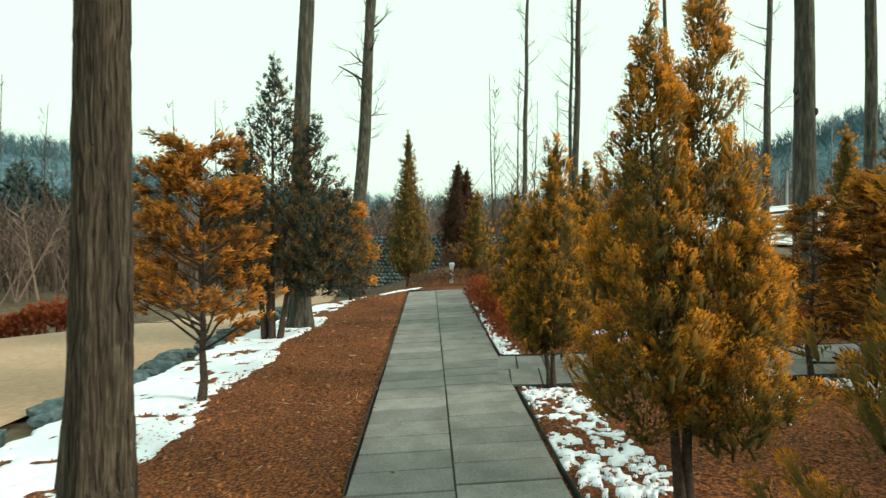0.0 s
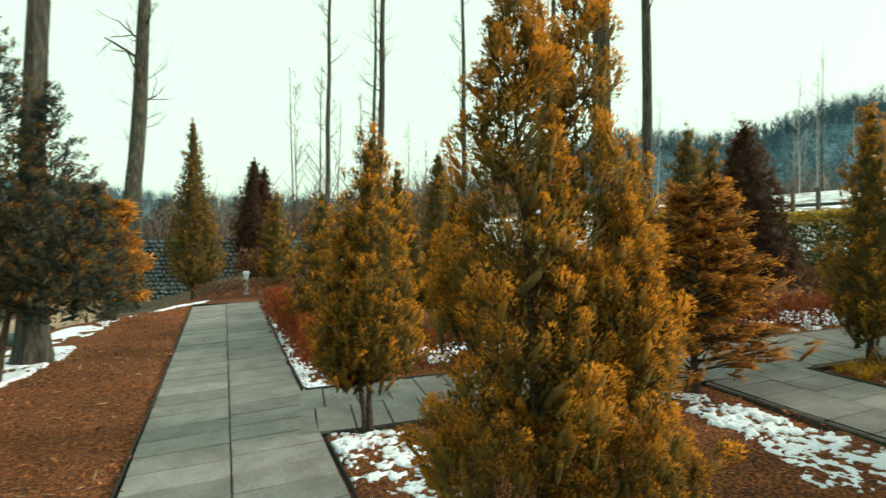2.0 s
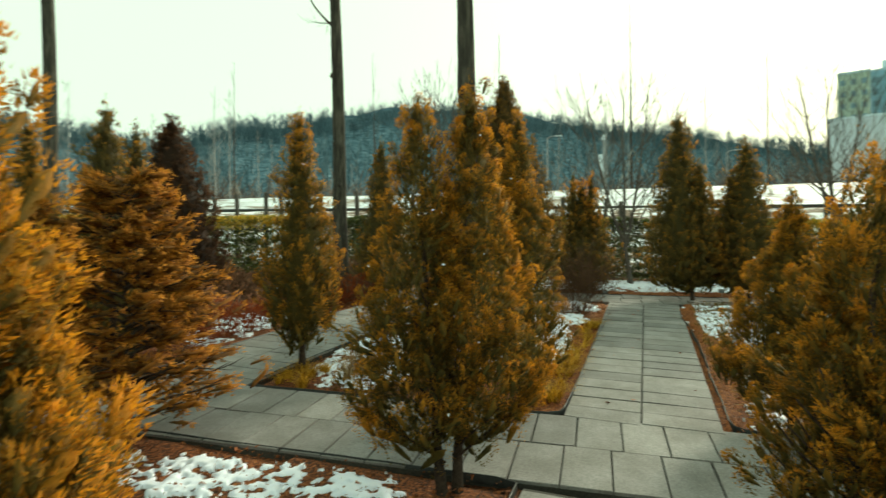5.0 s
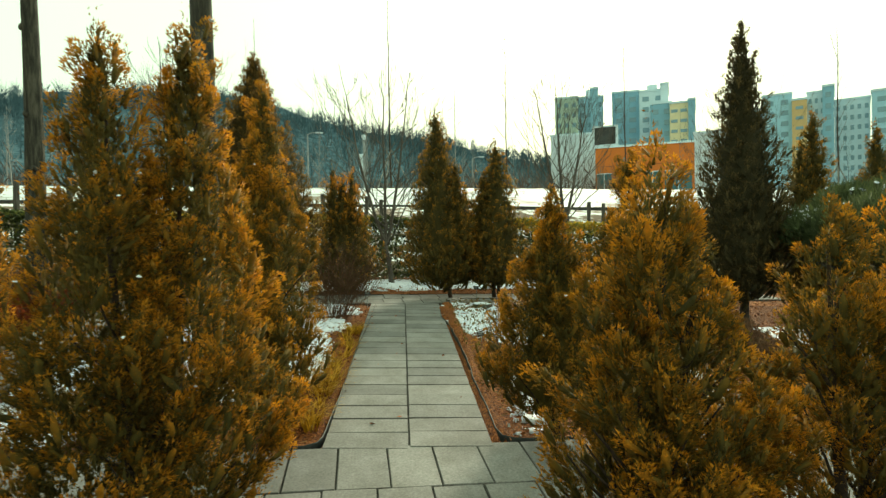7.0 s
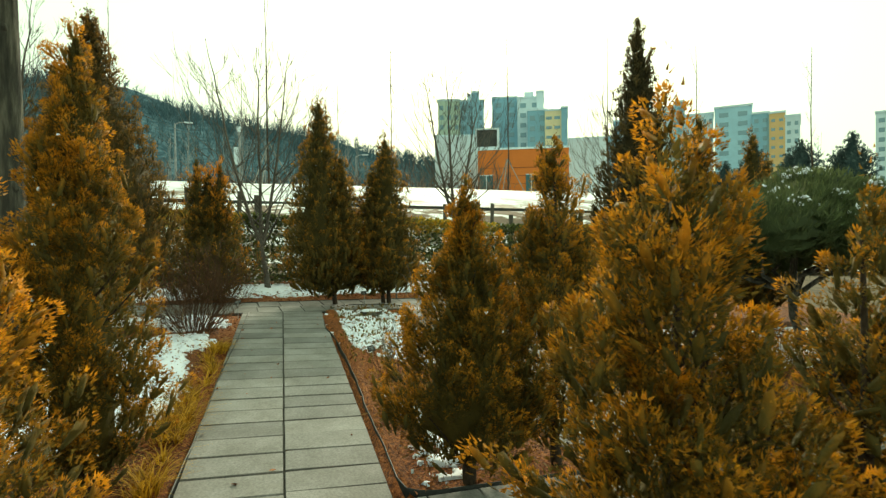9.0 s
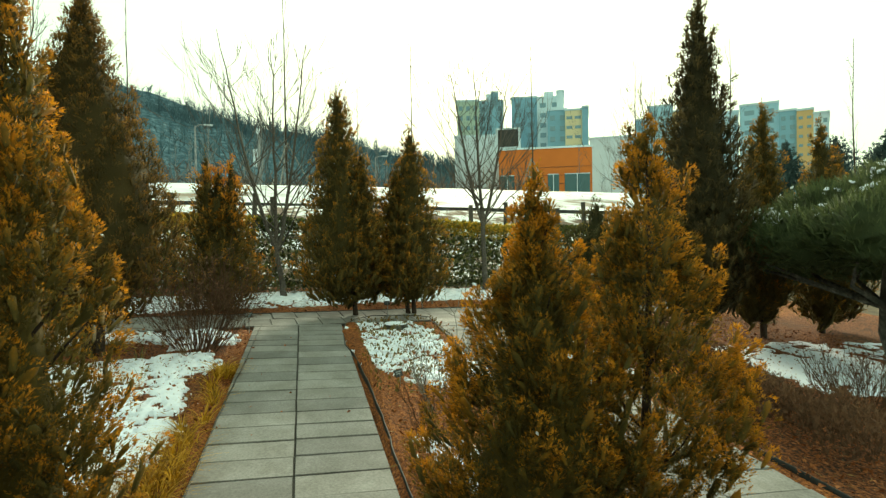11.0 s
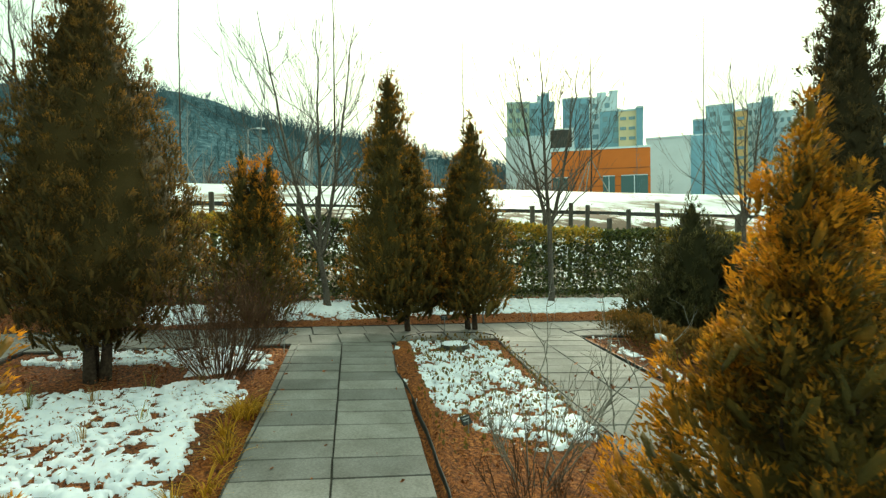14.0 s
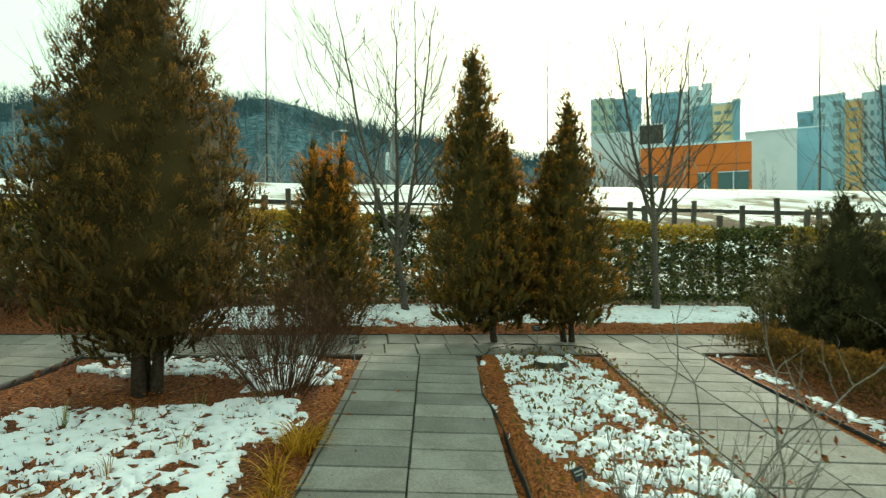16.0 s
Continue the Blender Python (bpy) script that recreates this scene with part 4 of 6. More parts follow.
# ---- conifers along the first path ----
TH = "bronze and orange thuja with upright flat sprays, in a mulch bed"
conifer("thuja_tree", "tall two-topped bronze-orange thuja with a few gaps above", 0.9, 2.8, [(-0.2, -0.1, 0.42, 2.36, 0.33), (0.09, 0.0, 0.42, 2.6, 0.33), (0.2, -0.14, 0.44, 1.45, 0.29)], M_GOLD, plenty=0.9, seed=1, flecks=20, trunk_r=0.026, rough=0.4, fill=0.4, thin=1.2, gaps=0.06, warm=0.07, group="thuja trees",
        stems=[(0, 0, -0.17, -0.12, 2.0), (0.03, 0, 0.07, 0.0, 2.3)])
conifer("thuja_tree", "slim bronze-orange thuja on a forked stem beside a path corner", 0.56, 4.86, [(0.0, 0.0, 0.42, 2.08, 0.36), (-0.16, 0.05, 0.42, 1.5, 0.24)], M_GOLD, trunk_r=0.02, warm=0.07, seed=2, flecks=16, group="thuja trees", stems=[(0, 0, 0, 0, 1.9), (-0.04, 0.02, -0.16, 0.05, 1.4)])
conifer("thuja_tree", TH, 0.45, 8.0, [(0, 0, 0.15, 1.85, 0.42)], M_GOLD, seed=3, group="thuja trees")
conifer("thuja_tree", TH, 1.5, 8.6, [(0, 0, 0.15, 2.2, 0.5)], M_GOLD, seed=4, group="thuja trees")
conifer("thuja_tree", TH, 2.2, 8.2, [(0, 0, 0.15, 1.75, 0.4)], M_RUST, seed=5, group="thuja trees")
conifer("thuja_tree", "dark olive thuja in the far bed", 3.2, 12.6, [(0, 0, 0.15, 2.85, 0.6)], M_OLIVE, seed=6, group="thuja trees")
conifer("thuja_tree", "broad bronze thuja close beside the path", 0.98, 0.9, [(0, 0, 0.1, 2.2, 0.62), (0.1, -0.12, 0.1, 1.5, 0.56)], M_GOLD, plenty=0.36, fill=0.2, seed=7, group="thuja trees")
conifer("thuja_tree", "tall slim thuja with a dark top, by the gabion wall", -1.95, 15.3, [(0, 0, 0.35, 4.1, 0.6), (0.1, 0, 0.35, 2.6, 0.58)], M_OLIVE, seed=8, trunk_r=0.05, group="thuja trees")
conifer("thuja_tree", "small bronze thuja in the far bed", -0.1, 15.6, [(0, 0, 0.1, 2.3, 0.52)], M_GOLD, seed=9, group="thuja trees")
conifer("cypress_tree", "dark red-brown pointed cypress behind a bed", -0.62, 18.0, [(-0.1, 0, 0.1, 3.3, 0.66), (0.18, 0, 0.1, 3.1, 0.45)], M_RED, profile_column, 1.2, 0.1, 0.016, inner=0.84, seed=10, group="cypress trees", rough=0.12)
conifer("cypress_tree", "tall blue-green cypress on several stems, thin and gappy above", -2.88, 7.65, [(0.02, 0, 0.8, 3.8, 0.8), (0.6, -0.05, 0.7, 3.0, 0.6), (-0.45, 0.1, 0.8, 2.9, 0.6), (0.95, 0.1, 0.7, 2.1, 0.45)], M_TEALGREEN, profile_egg, 0.75, 0.12, 0.017, trunk_r=0.04, seed=11, rough=0.5, lean=0.9, fill=0.1, tip=-0.25, inner=0.02, gaps=0.3,
        stems=[(0, 0, 0, 0, 3.6), (-0.12, 0.03, -0.42, 0.1, 3.0), (0.1, 0, 0.45, -0.05, 2.8), (-0.05, 0.1, -0.2, 0.1, 2.6)], category="conifer")
layered("young_conifer", "small orange-brown needle tree with open limbs on snow", -2.49, 4.85, 2.15, 0.72, M_RUST, 56, 15, 0.036, 0.22, 0.7, 0.035, seed=12, taper=0.55, sprays=22, tuft=0.12)
layered("young_conifer", "small orange-brown layered needle tree on the bank", -2.69, 11.6, 2.0, 0.62, M_RUST, 40, 10, 0.09, 0.15, 0.25, 0.03, seed=13, sprays=8, tuft=0.22)
layered("layered_conifer", "orange layered conifer with dry lower limbs in a mulch bed", 3.12, 4.72, 1.62, 0.62, M_RUST, 84, 12, 0.028, 0.1, 0.38, 0.03, seed=14, taper=0.68, spread=0.3, tuft=0.17, sprays=22, width=0.2)
layered("layered_conifer", "thin half-bare orange conifer with spreading lower limbs", 2.58, 4.72, 1.45, 0.62, M_RUST, 34, 8, 0.032, 0.12, 0.25, 0.024, seed=15, start=0.62, tuft=0.14, sprays=18, width=0.2)
conifer("thuja_tree", "double-topped olive-bronze thuja across the slab path", 4.7, 6.56, [(-0.18, 0, 0.15, 2.4, 0.42), (0.2, 0.05, 0.15, 2.25, 0.4)], M_OLIVE, seed=16, group="thuja trees")
conifer("cypress_tree", "dense dark red-brown cypress with a smooth pointed outline", 6.85, 8.15, [(0, 0, 0.05, 2.7, 0.78)], M_RED, profile_column, 1.4, 0.1, 0.016, inner=0.86, seed=17, group="cypress trees", rough=0.1)
conifer("thuja_tree", "slim bronze thuja behind a tall bare trunk", 5.45, 9.0, [(0, 0, 0.15, 2.5, 0.45)], M_GOLD, seed=18, group="thuja trees")
conifer("thuja_tree", "dark olive thuja beside a bare trunk", 4.9, 8.0, [(0, 0, 0.15, 1.7, 0.4)], M_OLIVE, seed=19, group="thuja trees")
conifer("thuja_tree", "full double-topped bronze thuja on two stems at a path corner", 3.33, 2.74, [(-0.09, 0.12, 0.3, 2.02, 0.36), (0.1, -0.1, 0.3, 2.08, 0.36)], M_GOLD, plenty=0.95, warm=0.05, fill=0.8, seed=20, flecks=60, trunk_r=0.026, group="thuja trees", stems=[(-0.02, 0.03, -0.09, 0.12, 1.9), (0.03, -0.03, 0.1, -0.1, 1.9)])
conifer("thuja_tree", "slim bronze-olive thuja on a clear stem in a snowy corner", 4.92, 4.7, [(0, 0, 0.32, 2.28, 0.35)], M_GOLD, warm=0.05, seed=21, flecks=14, group="thuja trees")
conifer("thuja_tree", "bronze thuja across the far path", 9.1, 5.98, [(0, 0, 0.1, 2.55, 0.45), (0.2, 0.1, 0.1, 2.3, 0.35)], M_OLIVE, seed=22, group="thuja trees")
conifer("thuja_tree", "bronze-topped thuja with a dark lower crown beside yellow grass", 4.98, 2.74, [(0, 0, 0.15, 2.2, 0.4)], M_GOLD, fill=0.9, inner=0.38, seed=23, flecks=50, tip=0.25, group="thuja trees")

# ---- conifers round the second path ----
conifer("thuja_tree", "broad open bronze thuja leaning over the path crossing", 3.0, 1.04, [(0.0, 0.0, 0.44, 1.66, 0.38), (0.1, -0.16, 0.46, 1.35, 0.3), (-0.1, 0.1, 0.36, 1.15, 0.28)], M_GOLD, plenty=0.8, fill=0.12, seed=24, group="thuja trees", rough=0.65, stems=[(-0.12, 0.12, 0.04, -0.04, 1.6), (0.02, 0, 0.12, -0.2, 1.3)])
conifer("thuja_tree", "bronze thuja with several low tops beside the paving", 3.12, 0.32, [(0.0, 0.05, 0.46, 1.5, 0.36), (0.05, -0.2, 0.46, 1.46, 0.34)], M_GOLD, plenty=0.8, fill=0.15, seed=25, group="thuja trees")
conifer("thuja_tree", "conical bronze thuja with a bright thin tip", 4.81, 0.92, [(0, 0, 0.2, 1.42, 0.47), (0.0, 0.0, 0.9, 1.54, 0.1)], M_GOLD, plenty=1.2, fill=0.7, inner=0.55, seed=26, flecks=26, group="thuja trees")
conifer("thuja_tree", "airy bronze thuja with its stem showing through", 4.95, 0.36, [(0, 0, 0.25, 1.82, 0.4)], M_GOLD, plenty=1.0, fill=0.3, seed=27, group="thuja trees", rough=0.4)
conifer("cypress_tree", "large dense umber-brown cypress with thick trunks", 8.65, 3.78, [(0, 0, 0.36, 3.32, 0.86), (0.1, 0.05, 0.6, 2.95, 0.62)], M_UMBER, profile_spindle, 1.3, 0.1, 0.0135, fill=0.35, body=0.2, width=0.56, inner=0.74, trunk_r=0.04, seed=28, flecks=26, rough=0.07, stray=0.0, lean=0.22,
        stems=[(-0.06, 0, -0.1, 0, 2.8), (0.07, 0.03, 0.12, 0.05, 2.6), (0.02, -0.07, 0.1, -0.2, 2.2)])
conifer("thuja_tree", "two-tipped olive thuja with orange tips before the hedge", 10.95, 2.95, [(0.0, 0.02, 0.1, 1.9, 0.58), (-0.02, 0.17, 0.9, 2.12, 0.2), (0.02, -0.14, 0.9, 2.04, 0.2)], M_OLIVE, warm=0.08, seed=29, flecks=24, tip=1.0, group="thuja trees")
conifer("thuja_tree", "tall dark olive thuja on a single stem at the bed's end", 10.5, 1.2, [(0, 0.2, 0.28, 2.98, 0.6), (0.05, -0.1, 0.3, 2.2, 0.44)], M_OLIVE, warm=0.1, seed=30, flecks=50, group="thuja trees", stems=[(0, 0, 0, 0.18, 2.7)])
conifer("thuja_tree", "dark olive thuja on two thin stems at the bed's end", 10.62, 0.42, [(0, 0, 0.28, 2.52, 0.56), (0, 0.2, 0.33, 2.05, 0.42)], M_OLIVE, warm=0.1, seed=31, flecks=40, group="thuja trees", stems=[(0, -0.03, 0, 0, 2.3), (0, 0.05, 0, 0.2, 1.9)])
conifer("yew_tree", "squat dark green yew-like conifer by the hedge", 10.45, -2.35, [(0, 0.05, 0.02, 1.66, 0.85), (0.15, -0.4, 0.02, 1.3, 0.75), (-0.1, 0.42, 0.02, 0.95, 0.5)], M_GREEN, profile_egg, 0.8, fill=0.3, seed=32, rough=0.5)
conifer("cypress_tree", "tall dark narrow spire cypress", 8.15, -2.3, [(0, 0, 0.45, 3.75, 0.62)], M_SPIRE, plenty=1.1, inner=0.72, fill=0.3, seed=33, trunk_r=0.05, rough=0.2, group="cypress trees")
conifer("thuja_tree", "dark bronze thuja beyond the spire", 8.78, -3.66, [(0, 0, 0.3, 2.85, 0.4), (-0.1, 0.25, 0.3, 2.4, 0.35)], M_OLIVE, seed=34, group="thuja trees")
conifer("thuja_tree", "dark bronze thuja beyond the spire", 9.0, -4.75, [(0, 0, 0.2, 2.75, 0.42), (0.1, -0.35, 0.2, 2.4, 0.38)], M_OLIVE, seed=35, group="thuja trees")

# ---- tall bare trunks ----
TB = "tall leafless tree with ridged grey-brown bark"
tall_trunk("thick tall bare trunk with ridged bark and knots beside snow", -1.93, 2.6, 9.0, 0.135, (0.3, 0.1), 1, 6, 5.0, near=True)
tall_trunk(TB, -2.82, 8.64, 11.0, 0.15, (0.25, 0), 2, 8, 6.0)
tall_trunk("leaning tall bare tree by the gabion wall", -4.3, 19.2, 14.0, 0.27, (0.8, 0.5), 3, 14, 5.5)
tall_trunk(TB, 4.41, 8.07, 11.0, 0.15, (-0.2, 0.2), 4, 8, 6.5)
tall_trunk(TB, 6.5, 10.05, 11.0, 0.11, (0, 0.2), 5, 10, 5.0)
tall_trunk(TB, 9.05, 6.7, 9.5, 0.125, (-0.15, 0.1), 6, 14, 4.2)
tall_trunk("slender tall leafless tree beyond the wall", 4.1, 25.5, 17.0, 0.17, (0.3, 0), 8, 22, 4.5, knots=False)
tall_trunk("slender tall leafless tree beyond the wall", 3.2, 42.0, 24.0, 0.2, (0.3, 0), 9, 22, 7.0, knots=False)
tall_trunk("slender tall leafless tree beyond the wall", 5.2, 34.0, 18.0, 0.13, (0.2, 0), 10, 20, 6.0, knots=False)
tall_trunk("slender tall leafless tree beyond the wall", 9.5, 30.0, 19.0, 0.15, (-0.2, 0), 11, 20, 6.0, knots=False)
tall_trunk("slender tall leafless tree beyond the wall", 11.5, 24.0, 16.0, 0.16, (0.2, 0), 12, 22, 4.0, knots=False)
tall_trunk("slender tall leafless tree beyond the wall", -5.4, 26.0, 15.0, 0.13, (0.3, 0), 13, 20, 5.0, knots=False)
tall_trunk(TB, 6.35, 3.6, 9.5, 0.11, (-0.25, 0), 7, 10, 4.4)


# ---- snow lying in the beds ----
SN = "patchy melting snow over bark mulch"
snow_patch("snow", "strip of snow on the bank beside the road", [(-3.5, 1.2), (-2.55, 1.2), (-2.3, 2.6), (-2.25, 3.9), (-2.4, 5.0), (-2.42, 6.6), (-2.65, 7.4), (-2.45, 8.6), (-2.6, 9.4), (-3.4, 9.6), (-3.5, 6.0)], 0.05, 0.86, 3.0, 1, 0.032)
snow_patch("snow", "thin line of snow along the bank's edge", [(-3.3, 9.6), (-2.6, 9.8), (-2.6, 12.2), (-2.1, 13.4), (-1.4, 13.6), (-1.4, 13.2), (-2.0, 12.9), (-2.9, 11.6), (-3.3, 11.0)], 0.05, 0.69, 3.5, 2, 0.05)
snow_patch("snow", SN, [(0.28, 4.88), (0.75, 4.82), (0.85, 3.9), (0.95, 3.0), (0.48, 2.75), (0.36, 3.9)], 0.04, 0.56, 5.0, 3)
snow_patch("snow", "narrow strip of snow along the slab path", [(0.12, 6.15), (0.3, 6.15), (-0.02, 8.8), (-0.2, 10.5), (-0.32, 10.5), (-0.12, 8.5)], 0.04, 0.73, 5.0, 4)
snow_patch("snow", SN, [(2.7, 4.85), (3.15, 4.65), (3.28, 3.86), (3.36, 3.1), (3.05, 2.85), (2.55, 3.2), (2.75, 3.75), (2.75, 4.3)], 0.04, 0.58, 4.5, 5)
snow_patch("snow", SN, [(1.5, 4.7), (2.3, 4.75), (2.3, 4.3), (1.6, 4.3)], 0.035, 0.43, 5.0, 6)
snow_patch("snow", "snow in the bed's corner among yellow grass", [(4.62, 3.85), (4.6, 4.3), (5.0, 4.6), (5.6, 4.8), (6.4, 4.7), (6.3, 4.1), (5.4, 3.7)], 0.05, 0.71, 4.0, 7)
snow_patch("snow", "sheet of snow over the bed beside the big cypress", [(6.3, 4.5), (8.2, 4.4), (8.35, 3.4), (8.7, 2.75), (8.15, 2.58), (7.55, 2.75), (7.1, 2.6), (6.4, 2.64), (5.6, 2.74), (5.3, 3.5)], 0.06, 0.8, 2.0, 8, 0.02)
snow_patch("snow", SN, [(9.1, 4.6), (9.75, 4.3), (9.85, 3.0), (9.4, 2.6), (9.0, 2.5), (8.75, 3.05), (9.2, 3.5), (9.0, 4.0)], 0.05, 0.69, 3.5, 9)
snow_patch("snow", "speckled snow over low plants in the bed", [(9.7, 1.44), (10.25, 0.95), (10.2, 0.55), (9.5, 0.4), (8.1, 0.25), (7.3, 0.22), (7.05, 0.6), (7.4, 1.0), (8.0, 1.33), (8.7, 1.46)], 0.06, 0.62, 5.5, 10)
snow_patch("snow", SN, [(6.3, 1.2), (6.1, 0.8), (5.6, 0.5), (5.3, 0.7), (4.85, 0.9), (4.82, 1.22), (5.2, 1.15), (5.6, 1.0)], 0.05, 0.65, 4.0, 11)
snow_patch("snow", "snow along the foot of the hedge", [(10.75, 4.6), (12.1, 4.6), (12.9, 2.0), (13.3, -1.0), (13.6, -3.2), (12.3, -3.0), (12.05, -1.6), (11.7, 0.5), (11.25, 2.2)], 0.055, 0.76, 4.0, 12, 0.024)
snow_patch("snow", "sheet of snow between the conifers", [(6.7, -2.3), (8.3, -2.5), (8.6, -3.7), (8.3, -5.2), (6.2, -5.2), (6.5, -3.0)], 0.06, 0.69, 2.0, 13, 0.045)
snow_patch("snow", "thin strip of snow along the bed's edge", [(10.4, -0.88), (9.1, -0.96), (8.0, -1.0), (7.2, -1.02), (7.2, -1.16), (8.2, -1.2), (9.2, -1.06), (10.4, -1.05)], 0.04, 0.6, 5.0, 14)
snow_patch("snow", SN, [(5.0, 6.1), (6.6, 6.05), (7.6, 6.6), (7.0, 7.3), (5.6, 6.9)], 0.05, 0.45, 3.0, 15, 0.045)
snow_patch("snow", SN, [(1.0, 6.4), (2.6, 6.5), (2.8, 7.4), (1.2, 7.3)], 0.05, 0.43, 3.0, 16, 0.045)

# ---- loose bark chips on the beds ----
n = 105000
cx, cy = rng.uniform(-2.6, 11.6, n), rng.uniform(-4.5, 12.5, n)
on_path = on_paving(cx, cy)
near = (cy < 6.5) | (cx < 0)
cx, cy = cx[~on_path & near], cy[~on_path & near]
d = rng.normal(0, 1, (len(cx), 3)) * (1, 1, 0.35)
chips = part("bark_chips", scatter("bark_chips", np.column_stack([cx, cy, land(cx, cy) + rng.uniform(0.004, 0.028, len(cx))]), d, 0.014 + 0.05 * rng.random(len(cx)) ** 2.5, rng.random(len(cx)), BLADE), M_CHIP)
tagged(chips, "scattered reddish bark chips on the beds", "mulch", kind="stuff")
n = 3500
cx, cy = np.concatenate([rng.uniform(-2.5, 0, n), rng.uniform(4.6, 11, n)]), np.concatenate([rng.uniform(0.5, 9, n), rng.uniform(-1.4, 4.6, n)])
off = ~on_paving(cx, cy)
cx, cy = cx[off], cy[off]
bits = part("dry_bits", scatter("dry_bits", np.column_stack([cx, cy, land(cx, cy) + rng.uniform(0.008, 0.03, len(cx))]), rng.normal(0, 1, (len(cx), 3)) * (1, 1, 0.3), 0.02 + 0.09 * rng.random(len(cx)) ** 3, rng.random(len(cx)), lobe_fan(1, 0, 0.06)), M_DRY)
tagged(bits, "straw bits and dead twigs strewn over the mulch", "litter", kind="stuff")
n = 40
t_ = rng.random(n)
side = rng.choice([-1, 1], n)
lx = np.concatenate([p1x(t_ * 12) + side * (0.6 - rng.random(n) ** 2 * 0.5), 4.8 + 5.2 * rng.random(n)])
ly = np.concatenate([t_ * 12, 1.84 + rng.choice([-1, 1], n) * (0.54 - rng.random(n) ** 2 * 0.45)])
litter = part("leaf_litter", scatter("leaf_litter", np.column_stack([lx, ly, g(lx, ly) + 0.02]), rng.normal(0, 1, (2 * n, 3)) * (1, 1, 0.08), rng.uniform(0.015, 0.045, 2 * n), rng.random(2 * n), LEAF), M_CHIP)
tagged(litter, "brown leaf litter blown along the path edges", "litter", kind="stuff")

# ---- shrubs, low hedges and grasses ----
shrub("twiggy_shrub", "round leafless red-brown shrub beside the slab path", 8.75, 2.85, 0.9, 0.66, M_BROWNTWIG, 105, 41, leaf=700, leaf_mat=M_BROWNTWIG, spread=0.45)
shrub("twiggy_shrub", "leafless brown shrub with thin stems in snow", 6.75, 0.85, 0.6, 0.4, M_PALE, 16, 42, leaf=30, leaf_mat=M_CHIP)
shrub("twiggy_shrub", "leafless brown shrub with thin stems in snow", 6.1, 1.0, 0.45, 0.3, M_BROWNTWIG, 16, 43)
shrub("twiggy_shrub", "low leafless brown shrubs under the pine", 6.2, -2.2, 0.5, 0.5, M_BROWNTWIG, 60, 46)
shrub("twiggy_shrub", "leafless red-brown shrub before the far trees", 8.2, 6.3, 0.6, 0.6, M_BROWNTWIG, 70, 47, leaf=500)
shrub("twiggy_shrub", "leafless red-brown shrub before the far trees", 10.2, 4.3, 0.7, 0.5, M_BROWNTWIG, 70, 48, leaf=500)
r_ = np.random.default_rng(3)


def crooked(base, toward, ln, rad, r, kids=3):
    """A crooked bare stem that bends at each bud, with short side twigs."""
    p, d, n = np.array(base, float), unit(np.array(toward, float)), 9
    run, out = [(p.copy(), rad)], []
    for i in range(n):
        d = unit(d + r.normal(0, 0.24, 3) + (0, 0, 0.12))
        p = p + d * ln / n
        run.append((p.copy(), rad * (1 - 0.75 * (i + 1) / n)))
        if i in (3, 5, 6, 7)[:kids + 1] and kids:
            out += crooked(p, d + r.normal(0, 0.6, 3), ln * 0.26, rad * (0.7 - 0.06 * i), r, 0)
    return [run] + out


for x, y, label, stems in ((7.46, 0.24, "pale crooked leafless sapling leaning over the path", [(-0.3, 0.9), (-0.6, 1.1)]),
                           (7.4, 0.1, "pale crooked leafless sapling with several thin stems", [(-0.1, 0.75), (0.15, 0.6)]),
                           (6.95, 0.66, "single thin crooked bare sapling in the snowy bed", [(0.02, 1.0)]),
                           (8.3, 0.3, "single thin crooked bare sapling in the snowy bed", [(0.04, 1.05)]),
                           (8.6, -1.02, "short pale crooked sapling at the low hedge", [(-0.2, 0.55)])):
    sap = thing("bare_sapling", label, "shrub", (x, y, g(x, y) - 0.01), "bare saplings")
    for dy, h in stems:
        runs = crooked((0.03 * r_.normal(), 0.03 * r_.normal(), 0), (0.1, dy, 1), h, 0.0068 if len(stems) > 1 else 0.0055, r_)
        stem = part("stem", tubes("stem", runs[:1], 5), M_PALE, sap)
        for run in runs[1:]:
            part("twig", tubes("twig", [run], 4), M_PALE, stem)
for k, (x, y, h) in enumerate([(10.1, 0.2, 1.0), (10.6, -0.05, 1.1)]):
    sap = thing("bare_sapling", "slender pale leafless sapling before the hedge", "shrub", (x + 0.9, y, g(x + 0.9, y)))
    runs = branching((0, 0, 0), (0.05, 0.1, 1), h, 0.01, 2, r_, 0.3, 0.45, 3, 0.5)
    stem = part("stem", tubes("stem", runs[:1], 5), M_PALE, sap)
    for run in runs[1:]:
        part("twig", tubes("twig", [run], 4), M_PALE, stem)

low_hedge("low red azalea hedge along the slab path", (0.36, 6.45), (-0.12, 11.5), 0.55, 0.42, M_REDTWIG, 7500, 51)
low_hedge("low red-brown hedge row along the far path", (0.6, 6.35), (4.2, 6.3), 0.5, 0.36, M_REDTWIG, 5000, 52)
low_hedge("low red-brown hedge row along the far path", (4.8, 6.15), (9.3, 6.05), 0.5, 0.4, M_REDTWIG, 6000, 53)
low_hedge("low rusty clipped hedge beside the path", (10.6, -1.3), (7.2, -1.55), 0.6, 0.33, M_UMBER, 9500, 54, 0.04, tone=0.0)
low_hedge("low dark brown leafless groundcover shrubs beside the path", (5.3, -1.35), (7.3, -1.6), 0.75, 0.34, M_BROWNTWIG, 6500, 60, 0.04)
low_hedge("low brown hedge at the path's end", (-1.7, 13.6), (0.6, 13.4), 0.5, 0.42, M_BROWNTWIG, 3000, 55)
